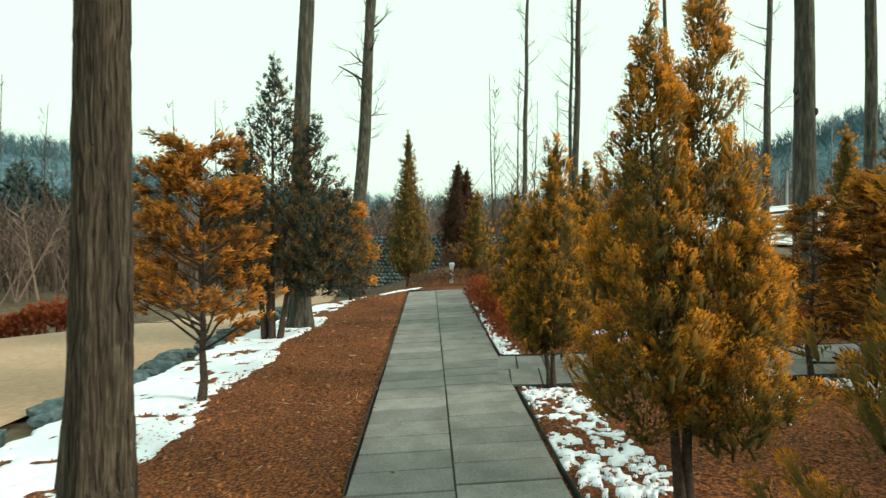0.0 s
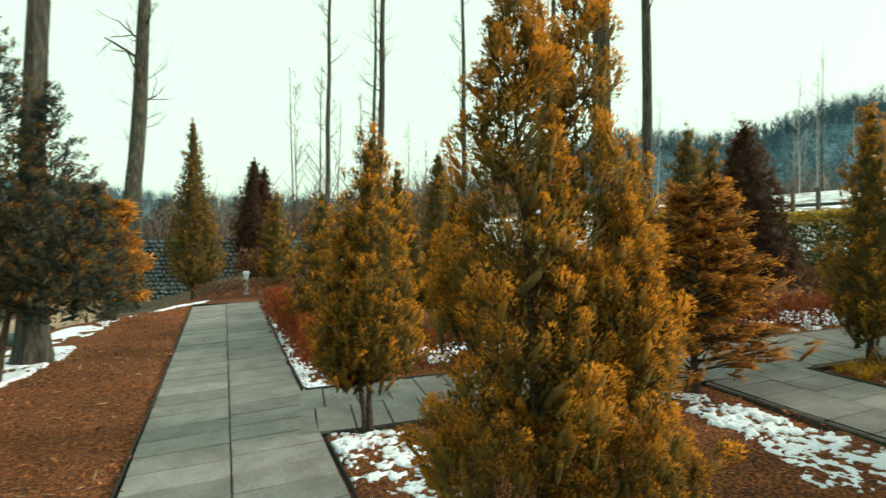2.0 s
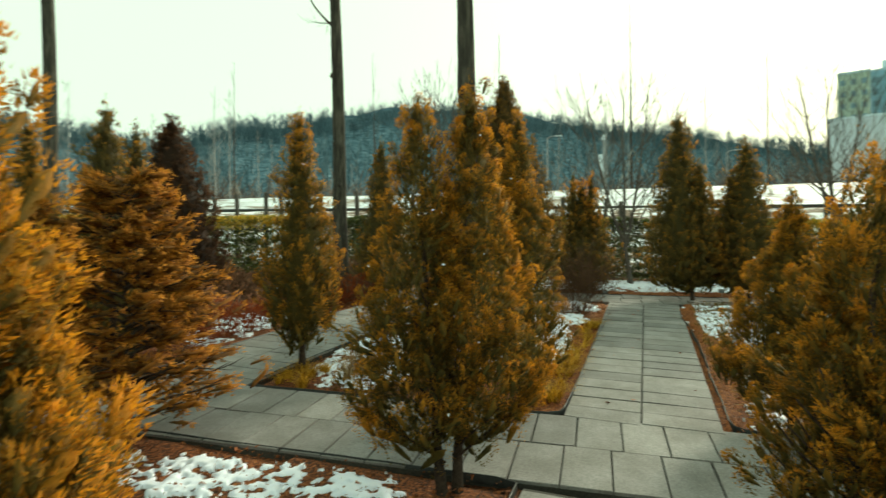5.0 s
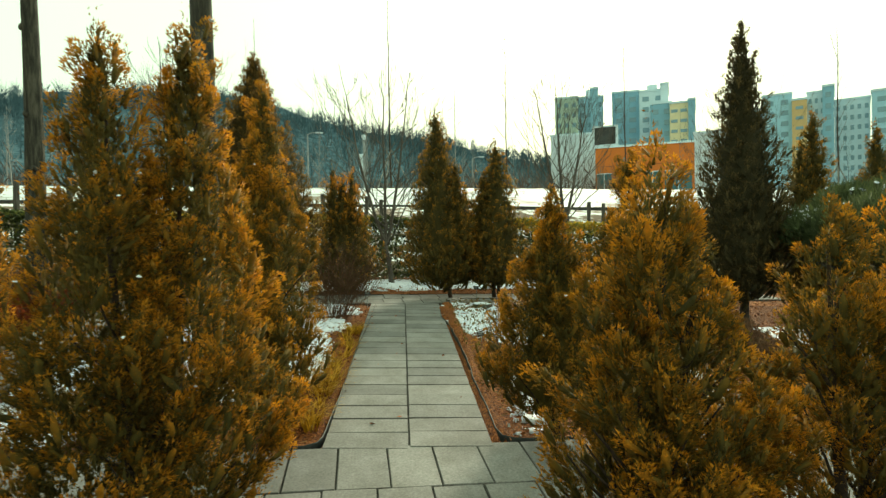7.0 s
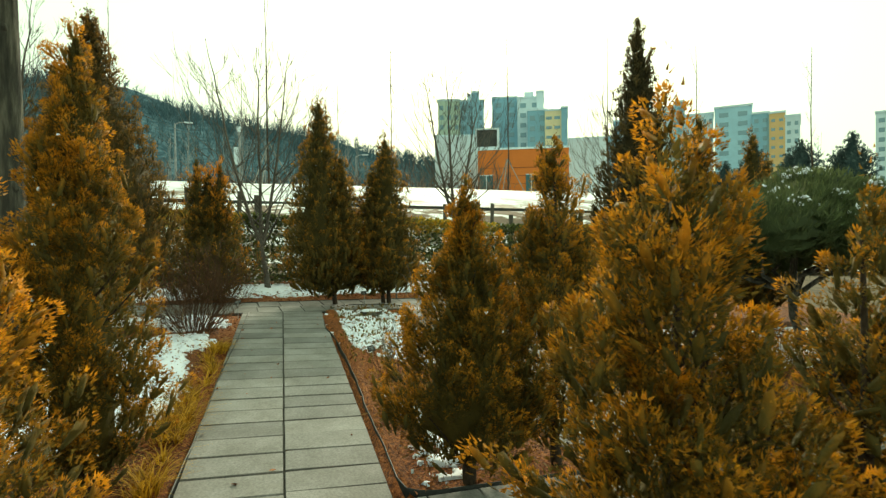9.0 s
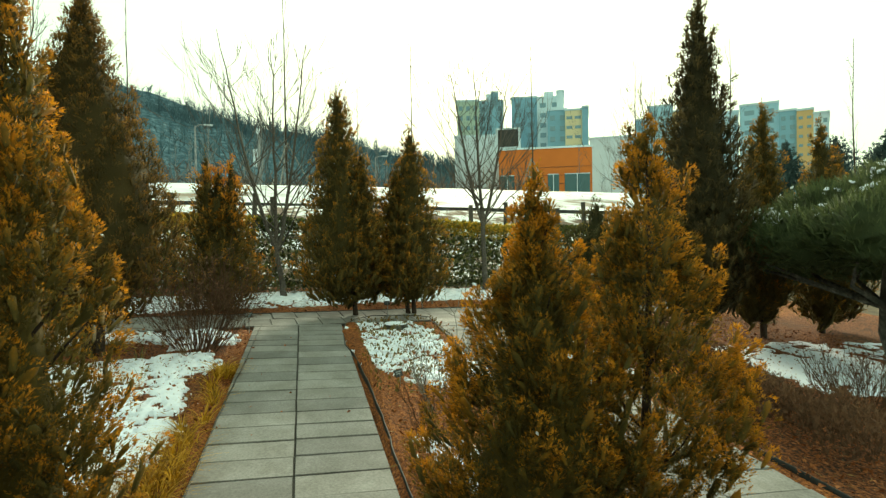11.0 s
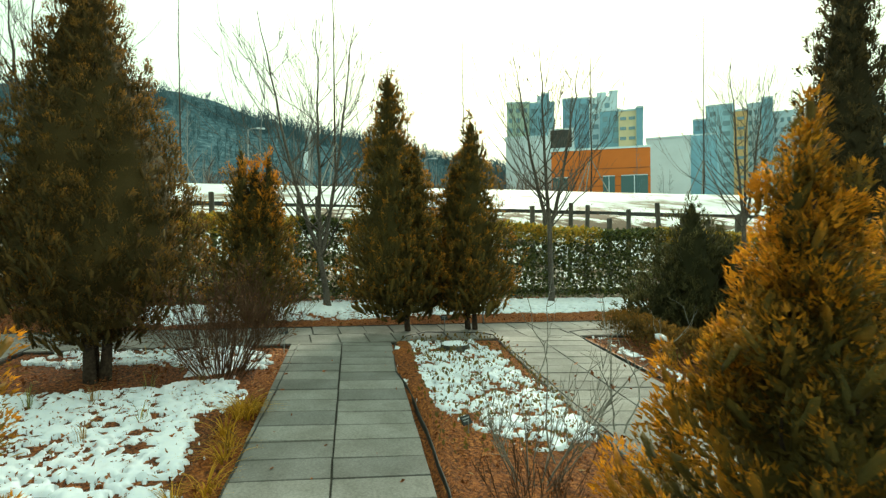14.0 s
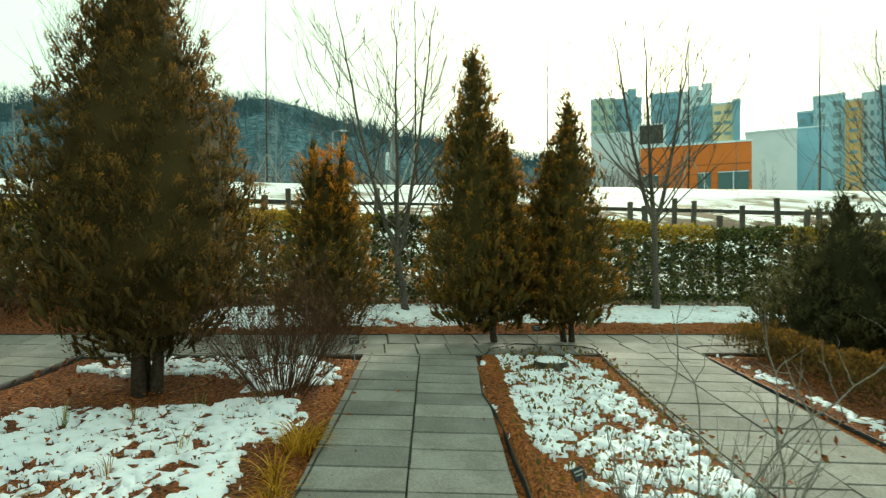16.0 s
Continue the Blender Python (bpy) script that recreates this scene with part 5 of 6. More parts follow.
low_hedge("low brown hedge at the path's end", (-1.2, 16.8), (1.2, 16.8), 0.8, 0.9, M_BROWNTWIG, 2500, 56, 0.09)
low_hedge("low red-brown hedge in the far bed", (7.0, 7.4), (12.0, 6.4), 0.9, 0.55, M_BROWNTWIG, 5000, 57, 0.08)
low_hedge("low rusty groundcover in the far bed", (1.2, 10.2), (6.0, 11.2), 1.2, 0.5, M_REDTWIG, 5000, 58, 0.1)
low_hedge("red clipped hedge across the road", (-16.0, 11.9), (-7.0, 11.0), 0.7, 0.6, M_REDTWIG, 7000, 59, 0.13)

for k in range(19):
    s = rng.random()
    x = 4.85 + 3.3 * s ** 1.15
    grass_tuft("arching tuft of yellow winter grass at the path's edge", x, 2.45 + abs(rng.normal(0, 0.06)), 0.1 + 0.08 * rng.random(), 0.2, M_GRASS, 34, 100 + k)
for k in range(12):
    grass_tuft("arching tuft of yellow winter grass at the path's edge", 4.9 + 1.5 * rng.random(), 2.46 + abs(rng.normal(0, 0.07)), 0.12 + 0.06 * rng.random(), 0.2, M_GRASS, 34, 130 + k)
for k in range(16):
    grass_tuft("low tuft of yellow-green grass in the bed's corner", 4.5 + 0.55 * rng.random(), 4.4 + 0.38 * rng.random(), 0.13, 0.14, M_GRASS, 30, 160 + k)
for k in range(5):
    grass_tuft("straw-coloured dry ornamental grass in snow", 4.95 + rng.normal(0, 0.07), 4.15 + rng.normal(0, 0.07), 0.32, 0.16, M_DRY, 60, 190 + k)
for k, (x, y) in enumerate([(8.0, 3.9), (7.4, 3.3), (8.1, 3.55), (7.7, 3.1), (8.5, 2.95), (9.4, 3.1), (7.0, 3.7), (8.9, 3.2), (9.1, 2.75), (8.4, 3.3)]):
    grass_tuft("thin dry grass tuft poking through snow", x, y, 0.2, 0.13, M_DRY if k % 3 else M_HEDGE, 12, 200 + k, blade=0.0028)


def groundcover(r, n):
    x, y = r.uniform(7.0, 10.1, n), r.uniform(0.25, 1.3, n)
    z = land(x, y) + 0.07 * value_noise(x, y, 4, 9) + r.random(n) * 0.03
    return np.column_stack([x, y, z]), r.normal(0, 0.5, (n, 3)) + (0, 0, 1), r.random(n) * 0.6


leaf_volume("groundcover", "low dark plants under speckled snow", groundcover, 1000, M_OLIVE, 0.035, LEAF, 61, "groundcover")

# ---- evergreen hedge and fence before the bank ----
HX = 13.05


def hedge_fill(r, n):
    y = r.uniform(-10.5, 16.0, n)
    c = r.random(n)
    face = r.random(n)
    top = 1.17 + 0.1 * value_noise(y, y * 0, 1.3, 8)
    zz = np.where(face < 0.3, top - r.random(n) ** 2 * 0.12, top * r.random(n) ** 1.05)
    depth = np.where(face < 0.3, c, np.where(face < 0.85, c * c * 0.3, 1 - c * 0.2))
    bulge = 0.16 * (value_noise(y, zz, 2.4, 4) - 0.5)
    x = HX - 0.19 * y + depth * 0.75 - bulge * (depth < 0.5)
    P = np.column_stack([x, y, land(x, y) + zz])
    open_ = value_noise(y * 1.0, zz * 0.6, 2.0, 44) + 0.12 * np.sin(y * 0.9 + 1.0) < 0.38
    x = np.where(open_ & (r.random(n) < 0.4), x + 0.4, x)
    P = np.column_stack([x, y, land(x, y) + zz])
    yellow = (zz > top - 0.25) * (value_noise(y, zz * 0, 0.9, 12) > 0.46) * 0.55
    return P, np.column_stack([-np.ones(n), np.zeros(n), 0.5 * np.ones(n)]) + r.normal(0, 0.7, (n, 3)), r.random(n) * 0.62 + yellow


leaf_volume("hedge", "long clipped evergreen hedge with yellowing top leaves", hedge_fill, 125000, M_HEDGE, 0.088, BLADE, 62)


def hedge_snow(r, n):
    P, D, T = hedge_fill(r, n)
    keep = value_noise(P[:, 1], P[:, 2], 3.0, 21) > 0.55
    P = P[keep] + (-0.03, 0, 0.02)
    return P, r.normal(0, 1, (len(P), 3)) * (1, 1, 0.4), T[keep]


leaf_volume("hedge_snow", "small lumps of snow caught in the hedge", hedge_snow, 5500, M_SNOW, 0.038, LUMP, 63, "snow")
fence = thing("post_fence", "row of grey wooden posts behind the hedge", "fence", (0, 0, 0), kind="structure")
post_mesh = bpy.data.meshes.new("post")
bm = soft_box("post", 0.085, 0.085, 1.82, 0.015)
bm.to_mesh(post_mesh)
bm.free()
M_POST = surface("weathered_post_wood", [(0.3, (0.06, 0.055, 0.05)), (0.7, (0.17, 0.155, 0.135))], 25.0, 2.0, 0.9, 0.5, 0.006, stretch=(1, 1, 0.2))
post_mesh.materials.append(M_POST)
for k in range(78):
    y = -16.0 + k * 0.46 + rng.normal(0, 0.07)
    if k % 7 == 4:
        continue
    x = 15.1 - 0.19 * y
    ob = new("post", post_mesh)
    ob.parent = fence
    ob.matrix_local = pose(x, y, float(land(x, y)) - 0.1 + rng.normal(0, 0.08), rng.normal(0, 1.5), rng.normal(0, 1.5), rng.normal(0, 15))

# ---- snowy bank and road ----
M_SNOWROAD = surface("wind_blown_road_snow", [(0.37, (0.26, 0.2, 0.15)), (0.42, (0.5, 0.49, 0.48)), (0.48, (0.78, 0.81, 0.83)), (0.7, (0.9, 0.92, 0.93))], 1.1, 0.25, 0.7, 0.5, 0.05, stretch=(1, 0.35, 1), stain=(0.84, 0.87, 0.9))
M_BANK = surface("snow_and_dry_grass", [(0.46, (0.15, 0.1, 0.07)), (0.5, (0.32, 0.25, 0.2)), (0.54, (0.84, 0.86, 0.87))], 2.2, 0.35, 0.9, 0.4, 0.05, stretch=(1, 0.45, 1), stain=(0.85, 0.85, 0.86))


def s_sheet(name, s0, s1, y0, y1, ds, dy, dz):
    ss, ys = np.arange(s0, s1 + ds, ds), np.arange(y0, y1, dy)
    S, Y = np.meshgrid(ss, ys)
    X = S - 0.19 * Y
    v = np.stack([X, Y, land(X, Y) + dz(S, Y)], -1).reshape(-1, 3)
    i = np.arange(v.shape[0]).reshape(S.shape)
    return mesh_of(name, v, np.stack([i[:-1, :-1], i[:-1, 1:], i[1:, 1:], i[1:, :-1]], -1).reshape(-1, 4), None, True)


tagged(part("bank", s_sheet("bank", 14.7, 20.0, -70, 90, 0.4, 0.6, lambda s, y: 0.02 + 0.1 * value_noise(s, y, 0.7, 31)), M_BANK), "bank of dry grass patched with snow", "ground", kind="structure")
tagged(part("snow_road", s_sheet("snow_road", 20.0, 60.0, -90, 120, 0.8, 0.8, lambda s, y: 0.05 + 0.08 * value_noise(s, y, 0.3, 32) * smooth(20.0, 21.5, s)), M_SNOWROAD), "snow-covered road embankment", "road", kind="structure")


def bank_weeds(r, n):
    y = r.uniform(-24, 26, n)
    s = 15.4 + 12.0 * r.random(n) ** 1.3
    keep = value_noise(s * 0.8, y * 0.5, 0.9, 91) + 0.25 * value_noise(s, y, 3.0, 92) > 0.62 + 0.012 * (s - 15)
    s, y = s[keep], y[keep]
    x = s - 0.19 * y
    return np.column_stack([x, y, land(x, y) + 0.03]), r.normal(0, 0.4, (len(x), 3)) + (0, 0, 1), r.random(len(x))


leaf_volume("dry_weeds", "dry brown weeds poking through the snowy bank", bank_weeds, 16000, M_BROWNTWIG, 0.15, lobe_fan(3, 0.6, 0.025), 93, "weeds")
M_CURB = surface("dark_kerb", [(0.3, (0.03, 0.032, 0.033)), (0.7, (0.09, 0.09, 0.085))], 10.0, 1.0)
vs, fs = [], []
for k, y in enumerate(np.arange(-70, 91, 1.0)):
    for s, dz in ((19.9, -0.3), (19.9, 0.17), (20.12, 0.17), (20.12, -0.3)):
        vs.append((s - 0.19 * y, y, float(land(s - 0.19 * y, y)) + dz))
    if k:
        fs += [((k - 1) * 4 + j, (k - 1) * 4 + j + 1, k * 4 + j + 1, k * 4 + j) for j in range(3)]
tagged(part("kerb", mesh_of("kerb", vs, fs), M_CURB), "dark kerb below the snowy road", "kerb", kind="structure")

# ---- the road beside the first path ----
road_poly = [(-3.98, -8), (-3.95, 5), (-3.9, 8), (-4.1, 12), (-4.6, 17), (-5.5, 22), (-7.5, 22), (-6.2, 14), (-6.9, 10.4), (-8.3, 9.4), (-12.4, 8.6), (-12.4, -8)]
tagged(part("road", sheet("road", np.arange(-12.5, -3.5, 0.15), np.arange(-8, 22, 0.15), lambda x, y: land(x, y) - 0.015 + 0.02 * value_noise(x, y, 0.5, 5), lambda X, Y: inside(road_poly, X, Y)[:-1, :-1]), M_ROAD), "tan concrete road below the bank", "road", kind="structure")
rock_meshes = []
for k in range(5):
    bm = bmesh.new()
    bmesh.ops.create_icosphere(bm, subdivisions=2, radius=1.0)
    for q in bm.verts:
        q.co *= 1 + 0.38 * noise.noise(q.co * 1.3 + Vector((k * 7, 0, 0))) + 0.12 * noise.noise(q.co * 4 + Vector((k, 3, 0)))
    me = bpy.data.meshes.new("rock")
    bm.to_mesh(me)
    bm.free()
    me.materials.append(M_ROCK)
    rock_meshes.append(me)
for k in range(46):
    y = 2.0 + k * 0.22 + rng.normal(0, 0.06)
    s = rng.uniform(0.07, 0.17)
    ob = new("rock", rock_meshes[k % 5])
    x = -3.72 + rng.normal(0, 0.06)
    ob.matrix_world = pose(x, y, float(land(x, y)) + s * 0.02, 0, 0, rng.uniform(0, 360)) @ Matrix.Diagonal((s, s * 1.3, s * 0.6, 1))
    tagged(ob, "blue-grey edging stone between snow bank and road", "rock", "edging stones")

# ---- gabion wall beyond the first path ----
wall = thing("gabion_wall", "gabion wall of dark blue-grey stones", "wall", (0, 0, 0), kind="structure")
part("core", boxes("core", [(-5.6, 21.12, -0.6, 3.6, 21.8, 1.78)]), M_CURB, wall)
M_GAB = surface("gabion_stone", [(0.3, (0.045, 0.075, 0.08)), (0.55, (0.13, 0.18, 0.19)), (0.75, (0.3, 0.36, 0.37))], 7.0, 0.8, 0.85, 0.5, 0.02, per_object=0.45)
r_ = np.random.default_rng(15)
ico = bpy.data.meshes.new("stone")
bm = bmesh.new()
bmesh.ops.create_icosphere(bm, subdivisions=1, radius=1.1)
for q in bm.verts:
    q.co *= 1 + 0.3 * noise.noise(q.co * 1.7)
bm.to_mesh(ico)
bm.free()
tv = np.array([q.co[:] for q in ico.vertices])
tf = np.array([f.vertices[:] for f in ico.polygons])
spots = [(col * 0.155 - 5.55 + (row % 2) * 0.075, row * 0.135 - 0.5) for row in range(17) for col in range(59)]
turn = [np.array(pose(0, 0, 0, *r_.uniform(0, 360, 3)).to_3x3()) for _ in range(16)]
vs = [(tv @ turn[r_.integers(16)]) * (0.082, 0.07, 0.075) + np.array([x + r_.normal(0, 0.012), 21.1, z + r_.normal(0, 0.01)]) for x, z in spots]
fs = [tf + len(tv) * k for k in range(len(spots))]
tagged(part("stone_fill", mesh_of("stone_fill", np.concatenate(vs), np.concatenate(fs)), M_GAB, wall), kind="stuff")
for k in range(9):
    part("wire_post", boxes("wire_post", [(-5.6 + k * 1.15, 20.98, -0.6, -5.57 + k * 1.15, 21.0, 1.8)]), M_CURB, wall)

# ---- deciduous trees before and behind the hedge ----
BT = "slender leafless tree with upswept branches before the hedge"
bare_tree("bare_tree", BT, 12.25, 2.2, 4.3, 0.048, 0.9, [(0.0, 0.95), (0.1, 0.12), (0.2, -0.4)], 71, M_GREYTWIG, "leafless trees")
bare_tree("bare_tree", BT, 13.0, -1.35, 4.5, 0.05, 1.5, [(0.0, 0.15), (0.1, 0.6), (0.1, -0.6)], 72, M_GREYTWIG, "leafless trees")
bare_tree("bare_tree", BT, 13.6, -5.3, 4.6, 0.05, 1.6, [(0.0, 0.3), (0.1, -0.5), (0.1, -0.1)], 73, M_GREYTWIG, "leafless trees")
bare_tree("bare_tree", "leafless tree behind the big cypress", 13.0, 6.4, 5.0, 0.07, 1.6, [(0.2, 0.5), (0.0, -0.5), (0.0, 0.0)], 74, M_GREYTWIG, "leafless trees")
for k, (az, dist, h) in enumerate([(16.6, 26, 8.6), (2.5, 22, 8.2), (-10.2, 30, 9.8), (-22.5, 27, 8.4), (-32.5, 30, 8.8), (-41, 27, 7.6), (30, 30, 9.0), (44, 34, 9.0), (-50, 30, 8.0)]):
    x, y = 4 + dist * math.cos(radians(az)), 1.7 + dist * math.sin(radians(az))
    tree = thing("staked_sapling", "thin straight leafless street tree with wooden stakes in snow", "tree", (x, y, float(land(x, y))), "street trees")
    r_ = np.random.default_rng(300 + k)
    part("trunk", tubes("trunk", [stem_run((0, 0, 0), (0, 0, h), 0.045, 0.008, 9, 0.02, k)], 6), M_TWIG, tree)
    for j in range(7):
        zz = h * (0.3 + 0.09 * j)
        a = r_.random() * 6.283
        part("branch", tubes("branch", branching((0, 0, zz), (math.cos(a) * 0.5, math.sin(a) * 0.5, 1), 0.5 + r_.random() * 0.5, 0.012, 1, r_, 0.4, 0.35, 3, 0.6), 3), M_TWIG, tree)
    for j in range(3):
        a = j * 2.094 + 0.4
        part("stake", tubes("stake", [[((math.cos(a) * 1.0, math.sin(a) * 1.0, 0), 0.024), ((0, 0, 1.9), 0.024)]], 5), M_PALE, tree)

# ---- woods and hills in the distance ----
# No air haze: its blue is mixed into these distant base colours.
M_HILL = surface("haze_tinted_wooded_hillside", [(0.38, (0.055, 0.1, 0.125)), (0.52, (0.1, 0.17, 0.21)), (0.62, (0.15, 0.23, 0.275)), (0.74, (0.3, 0.39, 0.44))], 0.5, 0.03, 1.0, 0.3, 1.0, stretch=(1, 1, 1.3), stain=(0.6, 0.64, 0.66), spec=0.0)
M_WOOD = foliage("haze_tinted_bare_woods", [(0.0, (0.05, 0.095, 0.115)), (0.5, (0.09, 0.155, 0.185)), (1.0, (0.2, 0.27, 0.3))], 0.95, 0.0)
# Pale stems, further lightened by haze put into the colour.
M_PALEWOOD = foliage("pale_haze_tinted_stems", [(0.0, (0.16, 0.17, 0.17)), (0.5, (0.28, 0.28, 0.27)), (1.0, (0.42, 0.42, 0.4))], 0.95, 0.0)
M_BRUSH = foliage("brown_far_brush", [(0.0, (0.045, 0.032, 0.028)), (0.5, (0.12, 0.085, 0.07)), (1.0, (0.25, 0.18, 0.14))], 0.95, 0.0)
# Teal haze is part of the pines' colour.
M_FARPINE = foliage("haze_tinted_far_pines", [(0.0, (0.03, 0.055, 0.055)), (0.6, (0.06, 0.095, 0.09)), (1.0, (0.12, 0.16, 0.15))], 0.95, 0.0)
RIDGE = [(-40, 3.2), (-22, 4.5), (-13, 7.4), (-7, 8.7), (-4, 9.6), (0, 10.3), (8, 11.9), (12, 12.6), (17, 13.9), (25.5, 13.6), (30, 12.9), (36, 12.0), (41, 11.4), (45, 9.9), (49, 9.3), (53, 9.8), (58, 10.4), (64, 8.4), (67, 7.0), (74, 4.4), (85, 3.2), (100, 3.0), (112, 4.4), (121, 6.0), (130, 7.6), (142, 8.2), (160, 6.0)]


def ridge(az):
    return np.interp(az, [a for a, _ in RIDGE], [e for _, e in RIDGE])


azs, rs = np.arange(-40, 160.5, 1.0), np.concatenate([np.linspace(85, 210, 26), [230, 260]])
A, Rr = np.meshgrid(azs, rs)
up = np.clip((Rr - 85) / 125, 0, 1)
H = np.tan(np.radians(ridge(A))) * 205 * up ** 1.25 * (0.92 + 0.16 * value_noise(A * 0.2, Rr * 0.03, 1.0, 77)) * np.where(Rr > 212, 0.85, 1.0)
v = np.stack([3 + Rr * np.cos(np.radians(A)), 2 + Rr * np.sin(np.radians(A)), 1.5 + H], -1).reshape(-1, 3)
i = np.arange(len(v)).reshape(A.shape)
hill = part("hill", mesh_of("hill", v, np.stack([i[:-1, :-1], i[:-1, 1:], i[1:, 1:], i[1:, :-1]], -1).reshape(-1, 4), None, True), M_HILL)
tagged(hill, "wooded hills with traces of snow, tinted blue as haze", "hill", kind="structure")


def hill_woods(r, n):
    az = r.uniform(-40, 160, n)
    up = r.random(n) ** 0.55
    rr = 88 + 122 * up
    z = 1.5 + np.tan(np.radians(ridge(az))) * 205 * ((rr - 85) / 125) ** 1.25 * 0.97
    return np.column_stack([3 + rr * np.cos(np.radians(az)), 2 + rr * np.sin(np.radians(az)), z - 1.0]), r.normal(0, 0.06, (n, 3)) + (0, 0, 1), r.random(n) * 0.8


def crest_woods(r, n):
    az = r.uniform(-40, 160, n)
    rr = r.uniform(190, 212, n)
    z = 1.5 + np.tan(np.radians(ridge(az))) * 205 * ((rr - 85) / 125).clip(0, 1) ** 1.25 * 0.94
    return np.column_stack([3 + rr * np.cos(np.radians(az)), 2 + rr * np.sin(np.radians(az)), z - 1.0]), r.normal(0, 0.05, (n, 3)) + (0, 0, 1), r.random(n) * 0.5


def bare_outline(limbs, w, seed):
    """A small leafless tree as slim slivers: a stem with upswept limbs on all sides, one unit high."""
    r = np.random.default_rng(seed)
    v, f = [(-w, 0, 0), (w, 0, 0), (0, 1, 0)], [(0, 1, 2)]
    for _ in range(limbs):
        h, a, ln = r.uniform(0.25, 0.85), r.random() * 6.283, r.uniform(0.14, 0.34)
        x, z = math.cos(a) * ln * 0.6, math.sin(a) * ln * 0.6
        b = len(v)
        v += [(0, h - w, 0), (0, h + w, 0), (x, h + ln, z)]
        f.append((b, b + 1, b + 2))
    return np.array(v, float), np.array(f)


leaf_volume("far_woods", "bare hillside woods tinted blue as haze", hill_woods, 6000, M_WOOD, 5.8, bare_outline(7, 0.035, 1), 81, "woods")
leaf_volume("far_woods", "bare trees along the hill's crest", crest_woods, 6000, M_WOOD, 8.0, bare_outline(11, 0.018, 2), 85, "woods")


def brush_fill(az0, az1, d0, d1, zlift=0.0):
    def fill(r, n):
        az, d = np.radians(r.uniform(az0, az1, n)), r.uniform(d0, d1, n)
        x, y = 3 + d * np.cos(az), 2 + d * np.sin(az)
        return np.column_stack([x, y, land(x, y) + zlift]), r.normal(0, 0.25, (n, 3)) + (0, 0, 1), r.random(n)
    return fill


leaf_volume("brush", "brown leafless brush beyond the road", brush_fill(-22, 72, 44, 80), 3600, M_BRUSH, 3.4, bare_outline(8, 0.014, 3), 82, "brush")
leaf_volume("brush", "brown leafless thickets behind the gabion wall", brush_fill(70, 118, 30, 70), 2600, M_BRUSH, 3.4, bare_outline(8, 0.01, 4), 83, "brush")
leaf_volume("brush", "brown leafless thickets across the road", brush_fill(116, 160, 26, 60), 3600, M_BRUSH, 3.2, bare_outline(9, 0.011, 5), 84, "brush")


def far_bare_trees(name, label, az0, az1, d0, d1, h0, h1, n, seed, mat=M_WOOD):
    r = np.random.default_rng(seed)
    runs = []
    for _ in range(n):
        az, d, h = math.radians(r.uniform(az0, az1)), r.uniform(d0, d1), r.uniform(h0, h1)
        x, y = 3 + d * math.cos(az), 2 + d * math.sin(az)
        z = float(land(x, y))
        runs.append(stem_run((x, y, z), (x + r.normal(0, 0.2), y, z + h), h * 0.0065, h * 0.0015, 5, 0.06, int(r.integers(1e6))))
        for j in range(22):
            u = r.uniform(0.3, 0.97)
            a = r.random() * 6.283
            ln = h * 0.13 * (1.15 - u)
            p = np.array([x, y, z + h * u])
            t = p + np.array([math.cos(a), math.sin(a), 1.3]) * ln
            runs.append([(p, h * 0.0017), ((p + t) / 2 + r.normal(0, 0.05, 3), h * 0.0012), (t, h * 0.0006)])
            runs.append([((p + t) / 2, h * 0.001), ((p + t) / 2 + np.array([math.cos(a + 1), math.sin(a + 1), 1.2]) * ln * 0.5, h * 0.0006)])
    me = tubes(name, runs, 3)
    at = me.attributes.new("tone", "FLOAT", "POINT")
    at.data.foreach_set("value", np.full(len(me.vertices), 0.4, np.float32))
    return tagged(part(name, me, mat), label, "trees", kind="stuff")


far_bare_trees("far_trees", "tall thin leafless trees beyond the wall", 66, 100, 30, 70, 7, 14, 14, 91, M_BROWNTWIG)
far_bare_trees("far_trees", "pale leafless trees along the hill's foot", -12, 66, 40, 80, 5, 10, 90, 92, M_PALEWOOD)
far_bare_trees("far_trees", "leafless trees across the road", 112, 150, 26, 50, 5, 9, 40, 93, M_BROWNTWIG)
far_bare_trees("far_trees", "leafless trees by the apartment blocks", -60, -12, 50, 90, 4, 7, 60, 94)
for k, (az, d, h, rad) in enumerate([(112, 30, 4.2, 1.6), (117, 38, 5.5, 2.4), (121, 34, 4.6, 2.0), (127, 40, 6.0, 2.6), (131, 36, 5.6, 2.4), (135, 40, 6.4, 2.6), (124, 46, 6.6, 2.6), (104, 44, 5.0, 2.0), (97, 40, 4.6, 1.6), (-44, 62, 6.4, 1.9), (-47.5, 58, 6.0, 2.2), (-41.5, 66, 5.4, 1.7), (-51, 60, 6.5, 2.2)]):
    x, y = 3 + d * math.cos(radians(az)), 2 + d * math.sin(radians(az))
    conifer("pine_tree", "dark pine across the road, haze in its colour", x, y, [(0, 0, h * 0.3, h, rad), (rad * 0.5, 0, h * 0.25, h * 0.8, rad * 0.8)], M_FARPINE, profile_drop, 0.2, 0.3, 0.05, 0.16, fill=0.1, seed=400 + k, rough=0.6, group="far pines", lean=1.2)

